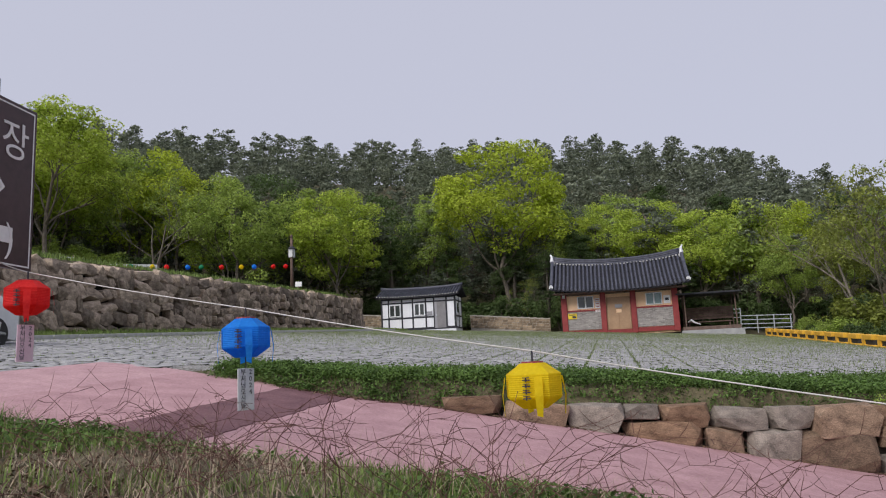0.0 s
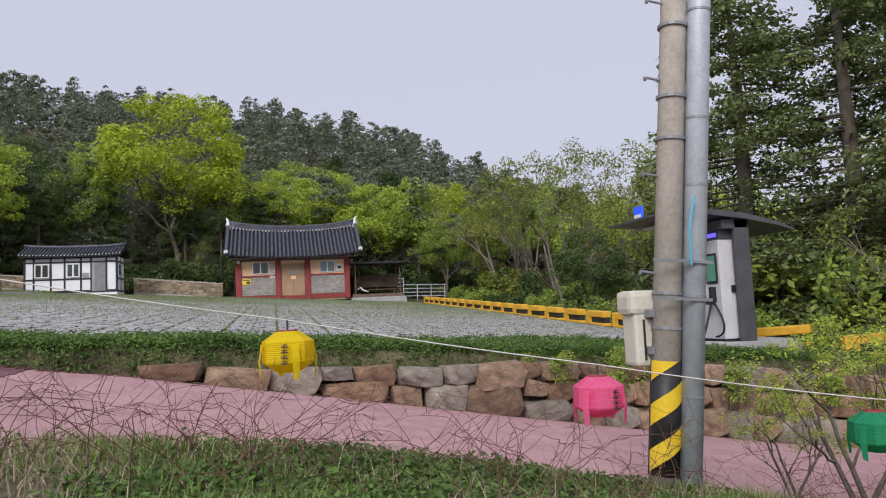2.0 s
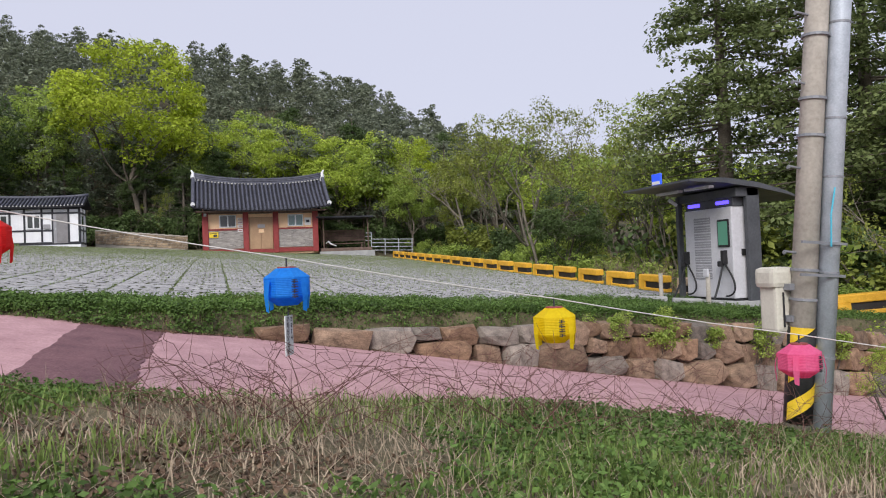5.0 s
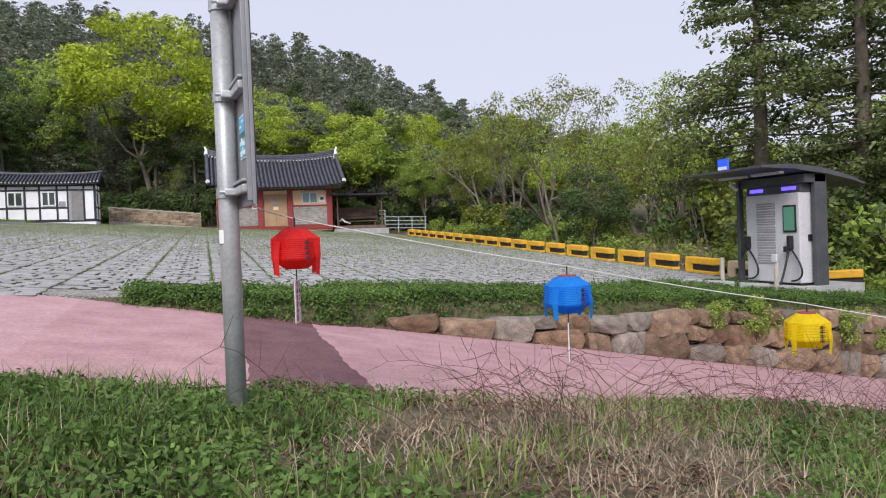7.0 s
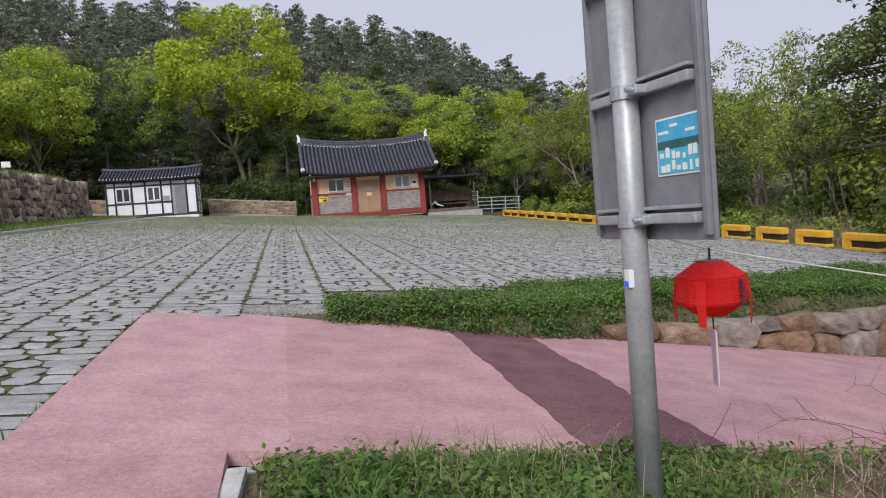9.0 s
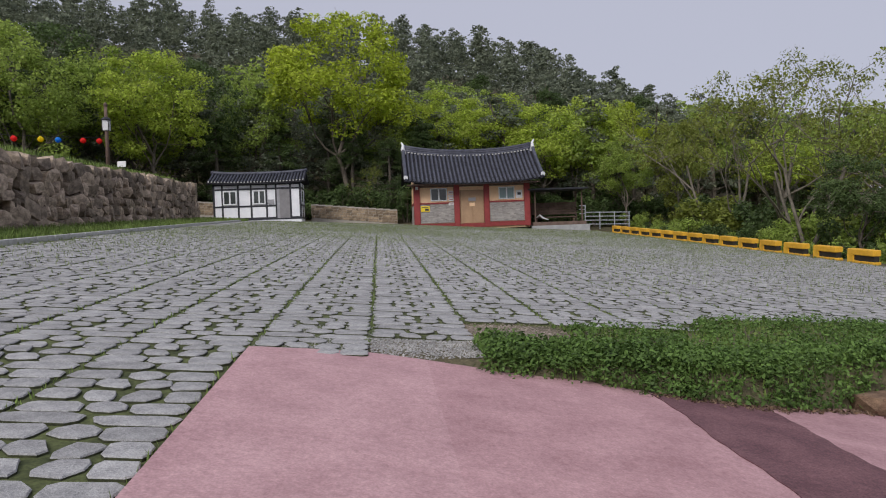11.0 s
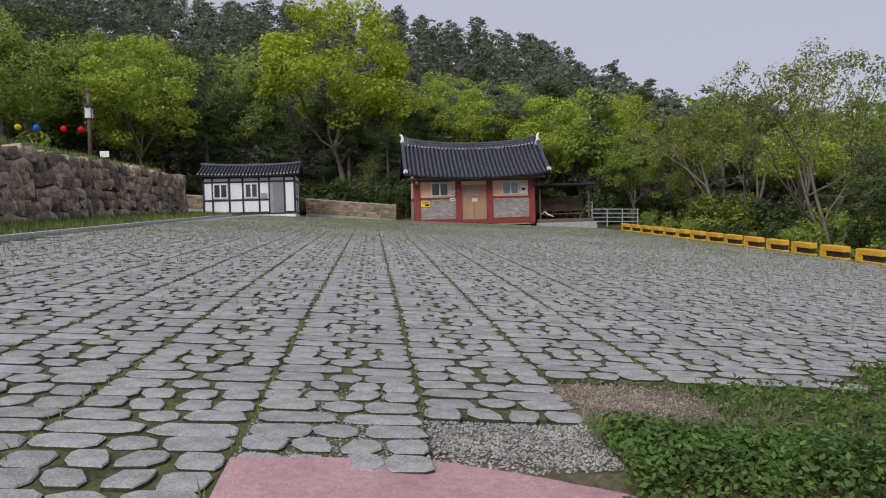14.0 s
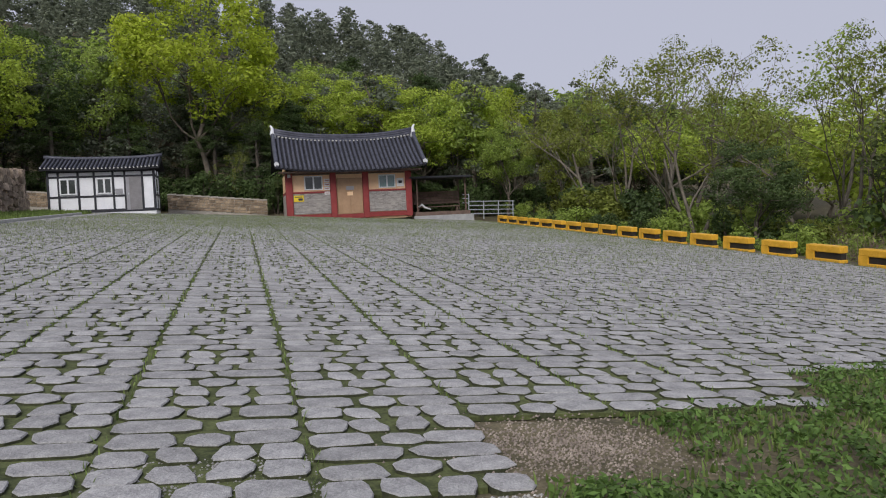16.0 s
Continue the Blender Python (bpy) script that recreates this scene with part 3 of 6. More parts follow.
for course in range(6):
    y = -8.0 + rr.uniform(0, 0.5)
    while y < 42.6:
        w = rr.uniform(0.35, 0.65) if rr.random() < 0.5 else rr.uniform(0.65, 1.1)
        h = 0.42 * rr.uniform(0.8, 1.35)
        up_ = min(0.42 * (course + 0.5) + rr.uniform(-0.09, 0.09), 2.5 - h / 2)
        yy = y + w / 2
        xx = float(wall_x(yy)) - 0.18 - 0.12 * up_ + rr.uniform(-0.07, 0.07)
        m = Matrix.Translation((xx, yy, float(lot_z(wall_x(yy), yy)) - 0.1 + up_)) @ pose(0, 0, 0, rr.uniform(-12, 12), rr.uniform(-22, 22), 93 + rr.uniform(-20, 20)) @ Matrix.Diagonal((w * 0.93, 0.55, h * 0.94, 1))
        d_ = boulder_data(rr.randrange(14), M["rampart"], "r")
        if 6 < y < 30 and n_piece < 300:
            ob = part("stone", d_, None, rampart)
            ob.matrix_basis = m
            n_piece += 1
        else:
            rest.add([m @ p_.co for p_ in d_.vertices], [tuple(p_.vertices) for p_ in d_.polygons])
        y += w
# the rounded far end of the wall
for r_ in range(6):
    for a in np.arange(0, 100, 14):
        ang = radians(a)
        m = Matrix.Translation((float(wall_x(42.5)) - 1.7 + 1.5 * math.cos(ang), 42.6 + 1.5 * math.sin(ang), float(lot_z(-12, 43)) - 0.1 + (r_ + 0.5) * 0.42)) @ pose(0, 0, 0, rr.uniform(-12, 12), 0, 90 + a) @ Matrix.Diagonal((0.5, 0.5, 0.47, 1))
        d_ = boulder_data(rr.randrange(14), M["rampart"], "r")
        rest.add([m @ q.co for q in d_.vertices], [tuple(p.vertices) for p in d_.polygons])
o = part("stones", rest, M["rampart_joined"], rampart)
o["kind"] = "stuff"
# added backing: the deep shade between rampart stones is its colour
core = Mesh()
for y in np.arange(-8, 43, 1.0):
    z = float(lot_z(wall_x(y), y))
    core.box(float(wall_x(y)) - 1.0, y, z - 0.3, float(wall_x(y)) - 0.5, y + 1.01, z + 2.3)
part("backing", core, M["gap_dark"], rampart, "added near-black backing that paints the gaps' shade")


def low_wall(x0, x1, y, z0, z1, h):
    w_ = thing("low_stone_wall", pose(0, 0, 0), "low wall of mixed tan and grey stones with a mortar cap", "wall", kind="structure")
    me, x = Mesh(), x0
    for r_ in range(5):
        x = x0 + rr.uniform(-0.2, 0)
        while x < x1:
            w = rr.uniform(0.22, 0.6)
            zz = z0 + (z1 - z0) * (x - x0) / (x1 - x0) + r_ * h / 5
            c = rr.uniform(0.0, 0.05)
            me.box(max(x, x0) + 0.012, y - c, zz + 0.012, min(x + w, x1) - 0.012, y + 0.3, zz + h / 5 - 0.012, 0.02)
            x += w
    o_ = part("stones", me, M["lowstone"], w_)
    o_["kind"] = "stuff"
    cap, n_ = Mesh(), 12
    for i in range(n_):
        a, b = x0 + (x1 - x0) * i / n_, x0 + (x1 - x0) * (i + 1) / n_
        zz = z0 + (z1 - z0) * (i + 0.5) / n_
        cap.box(a, y + 0.03, zz - 0.4, b, y + 0.29, zz + h)
        cap.box(a, y - 0.06, zz + h, b, y + 0.36, zz + h + 0.1)
    part("mortar_core", cap, M["concrete"], w_)


low_wall(-5.4, 1.65, 53.0, 2.7, 2.0, 1.05)
low_wall(-15.0, -11.9, 51.0, 3.3, 3.0, 0.95)


# ---- buildings ----
def tiled_roof(parent, x0, x1, y_eave, y_ridge, z_eave, z_ridge, lift, sag, rows, name="roof"):
    """A curved slope of round tile ridges from eave to ridge; the ends lift."""
    n = rows
    deck = Mesh()

    def zz(u, v):
        # u along the ridge -1..1, v from eave 0 to ridge 1
        curve = z_eave + (z_ridge - z_eave) * (v - sag * v * (1 - v))
        return curve + lift * abs(u) ** 2.6

    cols, steps = 24, 8
    for i in range(cols + 1):
        u = -1 + 2 * i / cols
        for j in range(steps + 1):
            v = j / steps
            deck.v.append((x0 + (x1 - x0) * i / cols, y_eave + (y_ridge - y_eave) * v, zz(u, v) - 0.02))
    for i in range(cols):
        for j in range(steps):
            a = i * (steps + 1) + j
            deck.f.append((a, a + steps + 1, a + steps + 2, a + 1))
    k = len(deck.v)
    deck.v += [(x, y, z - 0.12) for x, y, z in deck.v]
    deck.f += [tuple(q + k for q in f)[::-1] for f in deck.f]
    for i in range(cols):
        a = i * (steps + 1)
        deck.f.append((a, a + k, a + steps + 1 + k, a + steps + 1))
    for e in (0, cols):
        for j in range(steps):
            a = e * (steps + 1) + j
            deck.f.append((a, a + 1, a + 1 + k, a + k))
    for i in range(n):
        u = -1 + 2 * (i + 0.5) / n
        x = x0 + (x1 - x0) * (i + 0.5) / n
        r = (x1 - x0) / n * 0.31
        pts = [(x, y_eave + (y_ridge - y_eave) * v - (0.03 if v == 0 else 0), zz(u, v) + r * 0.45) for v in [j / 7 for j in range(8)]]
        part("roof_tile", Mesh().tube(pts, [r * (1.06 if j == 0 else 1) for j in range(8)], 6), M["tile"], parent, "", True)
    # deck takes the darkened colour that stands for shade under the tiles
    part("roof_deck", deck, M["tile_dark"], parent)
    return zz


def window(parent, x0, x1, y, z0, z1, glass, name="window"):
    w = part(name, Mesh().box(x0, y - 0.05, z0, x1, y + 0.05, z0 + 0.08, 0.01).box(x0, y - 0.05, z1 - 0.08, x1, y + 0.05, z1, 0.01)
             .box(x0, y - 0.049, z0 + 0.08, x0 + 0.08, y + 0.05, z1 - 0.08).box(x1 - 0.08, y - 0.049, z0 + 0.08, x1, y + 0.05, z1 - 0.08)
             .box((x0 + x1) / 2 - 0.05, y - 0.052, z0 + 0.08, (x0 + x1) / 2 + 0.05, y + 0.05, z1 - 0.08), M["white_trim"], parent, "white sliding window frame")
    m = (x0 + x1) / 2
    for a, b in ((x0 + 0.08, m - 0.05), (m + 0.05, x1 - 0.08)):
        part("pane", Mesh().box(a, y - 0.005, z0 + 0.08, b, y + 0.015, z1 - 0.08), glass, w)
    return w


# white half-timbered shed
shed = thing("shed", pose(-12.1, 48.0, 2.62, 0, 0, 0), "white half-timbered shed with a dark tiled roof and grey door", "shed")
SW, SH, SD = 6.42, 2.62, 2.6
body = part("body", Mesh().box(0, 0, -0.3, SW, SD, SH), M["white_wall"], shed, "white plaster walls")
for a, b in ((-0.02, 0.12), (0.6, 0.73), (1.76, 1.89), (2.7, 2.83), (3.83, 3.96), (4.54, 4.67), (5.6, 5.73), (6.31, 6.44)):
    part("post", Mesh().box(a, -0.035, -0.05, b, 0.03, SH, 0.008), M["black_frame"], shed)
for z0, z1, xa, xb in ((-0.08, 0.12, 0, 6.42), (0.9, 1.03, 0, 4.56), (2.18, 2.31, 0, 6.42), (2.52, 2.66, 0, 6.42)):
    part("rail", Mesh().box(xa, -0.03, z0, xb, 0.03, z1, 0.008), M["black_frame"], shed)
for a in (0.0, 1.25, SD - 0.12):
    part("post", Mesh().box(SW - 0.03, a, -0.05, SW + 0.035, a + 0.12, SH, 0.008), M["black_frame"], shed)
for z0 in (-0.05, 0.9, 2.18):
    part("rail", Mesh().box(SW - 0.03, 0, z0, SW + 0.03, SD, z0 + 0.13, 0.008), M["black_frame"], shed)
window(shed, 0.72, 1.72, -0.03, 1.1, 2.14, M["glass"])
window(shed, 2.9, 3.82, -0.03, 1.1, 2.14, M["glass"])
sw = part("side_window", Mesh().box(SW - 0.02, 0.35, 1.15, SW + 0.05, 1.15, 2.1, 0.01), M["white_trim"], shed)
part("pane", Mesh().box(SW + 0.03, 0.43, 1.23, SW + 0.055, 1.07, 2.02), M["glass"], sw)
door = part("door", Mesh().box(4.68, -0.045, 0.02, 5.6, 0.02, 2.18, 0.01), M["grey_door"], shed, "grey steel door")
part("door_handle", Mesh().box(4.78, -0.1, 1.0, 4.83, -0.045, 1.14, 0.01), M["steel"], door)
part("door_panel", Mesh().box(4.66, -0.06, 0.02, 4.86, -0.046, 2.18), M["k_vent"], door)
part("notice", Mesh().box(4.0, -0.05, 1.08, 4.45, -0.03, 1.42), M["k_vent"], shed, "small grey notice plate")
tiled_roof(shed, -0.32, SW + 0.38, -0.45, SD / 2, SH + 0.1, SH + 0.82, 0.1, 0.12, 30)
tiled_roof(shed, -0.32, SW + 0.38, SD + 0.45, SD / 2, SH + 0.1, SH + 0.82, 0.1, 0.12, 30)
ridge = Mesh()
ridge.tube([(-0.36 + (SW + 0.8) * i / 12, SD / 2, SH + 0.9 + 0.16 * abs(-1 + i / 6) ** 3) for i in range(13)], 0.13, 8)
part("ridge", ridge, M["tile"], shed, "", True)
for i in range(30):
    x = -0.32 + (SW + 0.7) * (i + 0.5) / 30
    u = -1 + 2 * (i + 0.5) / 30
    part("tile_end", Mesh().tube([(x, -0.49, SH + 0.12 + 0.1 * abs(u) ** 2.6), (x, -0.47, SH + 0.12 + 0.1 * abs(u) ** 2.6)], 0.052, 8), M["kerb"], shed, "pale round tile end")

# red-posted house with the curved tiled roof
HZ = 1.72
house = thing("restroom_house", pose(2.9, 49.6, HZ), "small traditional building with red posts and curved dark tile roof", "building")
HW, HH, HD = 9.2, 3.05, 4.4
part("core", Mesh().box(0.02, 0.12, -0.4, HW - 0.02, HD, HH + 0.2), M["cream"], house, "apricot plaster walls")
for a, b in ((0.0, 0.46), (3.14, 3.58), (5.52, 5.96), (8.74, 9.2)):
    part("post", Mesh().box(a, -0.08, -0.3, b, 0.2, HH + 0.1, 0.04), M["red_post"], house, "dark red painted post")
for a, b in ((0.46, 3.14), (5.96, 8.74)):
    part("rail", Mesh().box(a, -0.02, 1.62, b, 0.16, 1.76, 0.02), M["red_post"], house)
    part("sill_board", Mesh().box(a, -0.02, -0.25, b, 0.16, 0.1, 0.02), M["red_post"], house)
    mort = part("brick_panel", Mesh().box(a, 0.03, 0.14, b, 0.16, 1.62), M["mortar"], house, "grey brick panel with pale joints")
    bk = Mesh()
    for r_ in range(15):
        z = 0.16 + r_ * 0.097
        x = a + (0.0 if r_ % 2 else -0.16)
        while x < b - 0.02:
            c, d = max(x + 0.012, a + 0.01), min(x + 0.31, b - 0.01)
            if d - c > 0.04:
                bk.box(c, 0.005, z + 0.008, d, 0.05, z + 0.078)
            x += 0.322
    o = part("bricks", bk, M["brick"], mort)
    o["kind"] = "stuff"
part("lintel", Mesh().box(0.46, -0.03, HH - 0.1, 8.74, 0.15, HH + 0.05, 0.02), M["old_wood"], house)
side = Mesh().box(-0.02, 0.3, 1.62, 0.05, HD - 0.2, 1.8, 0.01).box(-0.02, 0.1, -0.3, 0.06, 0.5, HH, 0.02)
part("side_rail", side, M["red_post"], house)
part("side_brick", Mesh().box(-0.005, 0.5, -0.2, 0.04, HD - 0.1, 1.6), M["brick"], house, "grey brick side wall")
window(house, 1.3, 2.62, 0.1, 1.86, 2.88, M["glass"])
window(house, 6.72, 8.0, 0.1, 1.86, 2.84, M["glass_teal"])
dr = part("door", Mesh().box(3.62, 0.06, 0.0, 5.5, 0.16, 2.66, 0.02), M["tan_door"], house, "tan panelled double door")
for a in (3.66, 4.6):
    part("door_leaf", Mesh().box(a, 0.02, 0.06, a + 0.88, 0.062, 2.6, 0.015), M["tan_door"], dr)
part("door_sign", Mesh().box(4.28, -0.005, 1.78, 4.86, 0.02, 2.06, 0.01), M["k_vent"], dr, "grey door sign")
part("door_notice", Mesh().box(4.36, 0.0, 1.38, 4.78, 0.02, 1.66), M["cream"], dr)
part("threshold", Mesh().box(3.58, -0.1, -0.3, 5.52, 0.2, 0.03, 0.02), M["red_post"], house)
yn = part("notice", Mesh().box(0.5, -0.05, 1.06, 1.2, -0.018, 1.5, 0.01), M["notice_yellow"], house, "yellow notice board")
part("notice_mark", Mesh().box(0.82, -0.056, 1.13, 1.12, -0.05, 1.3).box(0.58, -0.056, 1.36, 1.1, -0.05, 1.42), M["ink"], yn)
for z in (1.84, 2.12, 2.42, 1.5):
    p_ = part("notice", Mesh().box(2.72, -0.03, z, 3.1, 0.1, z + 0.22, 0.01), M["sign_white"], house, "small white notice")
    part("notice_mark", Mesh().box(2.78, -0.036, z + 0.08, 3.04, -0.03, z + 0.14), M["red_post"], p_)
p_ = part("notice", Mesh().box(8.1, 0.06, 1.92, 8.62, 0.12, 2.55, 0.01), M["sign_white"], house, "white poster")
part("notice_mark", Mesh().box(8.22, 0.05, 2.16, 8.5, 0.061, 2.36), M["ink"], p_)
part("speaker", Mesh().box(0.12, -0.18, 2.78, 0.34, -0.08, 3.02, 0.02), M["white_trim"], house, "small white loudspeaker")
zf = tiled_roof(house, -0.78, HW + 0.95, -1.35, 2.2, HH + 0.12, HH + 2.62, 0.34, 0.2, 34)
tiled_roof(house, -0.78, HW + 0.95, HD + 1.3, 2.2, HH + 0.12, HH + 2.62, 0.34, 0.2, 34)
soff = Mesh().box(-0.5, -1.1, HH + 0.02, HW + 0.6, 0.1, HH + 0.1)
for i in range(24):
    x = -0.5 + (HW + 1.1) * (i + 0.5) / 24
    soff.tube([(x, -1.22, HH + 0.03), (x, 0.1, HH + 0.05)], 0.055, 6)
part("rafters", soff, M["old_wood"], house, "dark rafters under the eave")
for i in range(34):
    x = -0.78 + (HW + 1.73) * (i + 0.5) / 34
    u = -1 + 2 * (i + 0.5) / 34
    part("tile_end", Mesh().tube([(x, -1.43, zf(u, 0) + 0.05), (x, -1.38, zf(u, 0) + 0.05)], 0.1, 10), M["tile"], house)
rd = Mesh()
for dz, r in ((0.0, 0.17), (0.17, 0.15), (0.32, 0.13)):
    rd.tube([(-0.62 + (HW + 1.4) * i / 16, 2.2, HH + 2.62 + dz + 0.5 * abs(-1 + i / 8) ** 2.4) for i in range(17)], r, 8)
part("ridge", rd, M["tile"], house, "curved stacked ridge", True)
for i in range(40):
    u = -1 + 2 * (i + 0.5) / 40
    x = -0.6 + (HW + 1.36) * (i + 0.5) / 40
    part("ridge_tile", Mesh().box(x - 0.07, 1.98, HH + 2.5 + 0.44 * abs(u) ** 2.4, x + 0.07, 2.06, HH + 2.6 + 0.44 * abs(u) ** 2.4), M["kerb"], house)
for sx in (-0.66, HW + 0.83):
    d = 1 if sx > 0 else -1
    part("ridge_finial", Mesh().tube([(sx - 0.1 * d, 2.1, HH + 2.75), (sx, 2.1, HH + 3.2), (sx - 0.03 * d, 2.1, HH + 3.5), (sx + 0.1 * d, 2.1, HH + 3.75)], [0.2, 0.17, 0.11, 0.06], 8), M["white_trim"], house, "white ridge-end tile", True)
    hip = [(sx - 0.02 * d, -1.3 + 3.4 * v, zf(0.98, v) + 0.16) for v in [k / 8 for k in range(9)]]
    part("verge_ridge", Mesh().tube(hip, 0.15, 8), M["tile"], house, "", True)
    part("end_tile", Mesh().tube([(sx - 0.02 * d, -1.44, zf(0.98, 0) + 0.15), (sx - 0.02 * d, -1.32, zf(0.98, 0) + 0.17)], 0.17, 12), M["white_trim"], house, "white eave-end tile")
for sx in (0.02, HW - 0.02):
    gable = Mesh()
    gable.add([(sx, 0.1, HH), (sx, HD, HH), (sx, 2.2, HH + 2.3), (sx + 0.05, 0.1, HH), (sx + 0.05, HD, HH), (sx + 0.05, 2.2, HH + 2.3)], [(0, 1, 2), (3, 5, 4), (0, 3, 4, 1), (1, 4, 5, 2), (2, 5, 3, 0)])
    part("gable", gable, M["cream"], house)

# open shelter beside the house
shelter = thing("shelter", pose(12.3, 50.0, 1.32, 0, 0, -1), "open wooden shelter with a dark flat roof and bench", "shelter")
for x, y in ((0.25, 0.0), (4.05, 0.0), (0.25, 1.9), (4.05, 1.9)):
    part("post", Mesh().box(x, y, -0.3, x + 0.1, y + 0.1, 2.86, 0.01), M["old_wood"], shelter)
part("roof", Mesh().box(-0.35, -0.55, 2.86, 4.5, 2.3, 3.0, 0.03), M["black_frame"], shelter, "dark flat roof")
part("floor_deck", Mesh().box(0.0, -0.5, -0.4, 4.3, 2.1, 0.32, 0.02), M["old_wood"], shelter, "weathered plank deck")
part("plinth", Mesh().box(-0.15, -0.75, -0.5, 4.5, -0.5, 0.04, 0.02), M["concrete_grey"], shelter, "grey concrete edge")
for i in range(5):
    part("back_board", Mesh().box(0.3, 1.86, 0.95 + i * 0.2, 4.1, 1.9, 1.13 + i * 0.2, 0.006), M["old_wood"], shelter)
part("bench", Mesh().box(0.5, 1.2, 0.68, 3.9, 1.8, 0.76, 0.01).box(0.6, 1.3, 0.3, 0.7, 1.7, 0.68).box(3.7, 1.3, 0.3, 3.8, 1.7, 0.68), M["old_wood"], shelter)
part("cloth", Mesh().tube([(0.5, 0.6, 0.72), (0.75, 0.5, 0.9), (0.95, 0.4, 0.68), (1.4, 0.3, 0.5)], [0.05, 0.09, 0.08, 0.04], 6), M["banner"], shelter, "crumpled pale cloth")

# steel rail fence
fence = thing("rail_fence", pose(16.7, 50.2, 1.25, 0, 1.6, -2), "grey tubular steel rail fence", "fence")
for i in range(4):
    part("post", Mesh().tube([(i * 1.2, 0, -0.3), (i * 1.2, 0, 1.12 + (0.55 if i == 0 else 0))], 0.045, 8), M["steel"], fence)
for z in (0.1, 0.42, 0.74, 1.06):
    part("rail", Mesh().tube([(0, 0, z), (3.7, 0, z)], 0.038, 8), M["steel"], fence)
for z in (0.95, 1.3, 1.6):
    part("rail", Mesh().tube([(-0.5, 0, z), (0.0, 0, z)], 0.03, 8), M["steel"], fence)


# ---- yellow barriers along the drop ----
def barrier(m, faded=False):
    b = thing("safety_barrier", m, "yellow plastic safety barrier with a dark slot, on the paving edge", "barrier", "yellow barriers along the car park")
    sh = Mesh()
    sh.box(-0.68, -0.16, 0.0, 0.68, 0.16, 0.11, 0.02).box(-0.68, -0.16, 0.31, 0.68, 0.16, 0.53, 0.035).box(0.36, -0.158, 0.1, 0.678, 0.158, 0.32)
    part("shell", sh, M["barrier_pale"] if faded else M["barrier_yellow"], b)
    part("slot", Mesh().box(-0.66, -0.1, 0.1, 0.37, 0.1, 0.32), M["barrier_dark"], b, "dark recessed slot")
    return b


def line_x(y):
    return float(np.interp(y, [6, 13, 22, 47.5], [17.5, 17.35, 17.2, 17.85]))


ys = np.arange(7.4, 46.8, 2.02)
first = None
for y in ys:
    xx = line_x(y)
    ang = 90 - math.degrees(math.atan((line_x(y + 0.5) - line_x(y - 0.5))))
    m = Matrix.Translation((xx, y, float(lot_z(xx, y)) - 0.05)) @ pose(0, 0, 0, 0, -2.6, ang)
    if y < 7.5:
        barrier(m, True)
    elif first is None:
        first = barrier(m)
    else:
        copy_thing(first, m)
copy_thing(first, pose(19.4, 3.3, -1.62, 0, 3, 160))
copy_thing(first, pose(18.25, 4.9, -1.42, 0, 3, 130))

# ---- vehicle charging kiosk ----
kiosk = thing("charging_station", pose(15.7, 4.4, -1.3, 0, 0, -90), "grey car charger under a dark curved canopy on concrete", "charging station")
part("plinth", Mesh().box(-1.45, -0.55, -0.5, 1.12, 1.75, 0.2, 0.02), M["concrete_grey"], kiosk, "grey concrete plinth")
part("post", Mesh().box(-1.26, -0.05, 0.2, -1.14, 0.09, 2.9, 0.015), M["k_frame"], kiosk, "charcoal steel post")
part("post", Mesh().box(0.94, 0.3, 0.2, 1.06, 0.68, 2.98, 0.02), M["k_frame"], kiosk, "broad charcoal steel post")
part("back_panel", Mesh().box(-1.2, 0.64, 0.2, 0.94, 0.68, 2.9, 0.01), M["k_frame"], kiosk)
can, n_ = Mesh(), 16
arch_y = [-1.42, -0.5, 0.5, 1.3, 2.05]
arch_z = [3.13, 3.14, 3.02, 2.84, 2.58]
for i in range(n_ + 1):
    y = -1.42 + 3.15 * i / n_
    z = float(np.interp(y, arch_y, arch_z)) + 0.03 * math.sin(math.pi * i / n_)
    th_ = 0.05 + 0.08 * math.sin(math.pi * i / n_)
    for x in (-1.62, 1.22):
        can.v += [(x, y, z), (x, y, z - th_)]
for i in range(n_):
    a = i * 4
    can.f += [(a, a + 2, a + 6, a + 4), (a + 1, a + 5, a + 7, a + 3), (a, a + 4, a + 5, a + 1), (a + 2, a + 3, a + 7, a + 6)]
can.f += [(0, 1, 3, 2), (n_ * 4, n_ * 4 + 2, n_ * 4 + 3, n_ * 4 + 1)]
part("canopy", can, M["k_frame"], kiosk, "dark curved canopy")
part("canopy_beam", Mesh().box(-1.26, 0.0, 2.72, 1.06, 0.66, 2.94, 0.02), M["k_frame"], kiosk)
for x in (-1.1, 0.1):
    part("canopy_light", Mesh().box(x, -0.75, 2.94, x + 0.95, -0.6, 3.0, 0.01), M["k_panel"], kiosk, "pale light strip below the canopy")
cb = part("charger_body", Mesh().box(-0.95, 0.0, 0.26, 0.86, 0.62, 2.5, 0.03), M["k_panel"], kiosk, "silver-grey charger cabinet")
part("charger_head", Mesh().box(-0.95, 0.04, 2.5, 0.88, 0.62, 2.72, 0.02), M["k_frame"], kiosk)
part("charger_foot", Mesh().box(-0.92, 0.03, 0.2, 0.84, 0.6, 0.28), M["rubber"], kiosk)
for x in (-0.8, 0.3):
    part("status_lamp", Mesh().box(x, 0.0, 2.57, x + 0.45, 0.06, 2.66, 0.02), M["blue_lamp"], kiosk, "blue glowing status lamp")
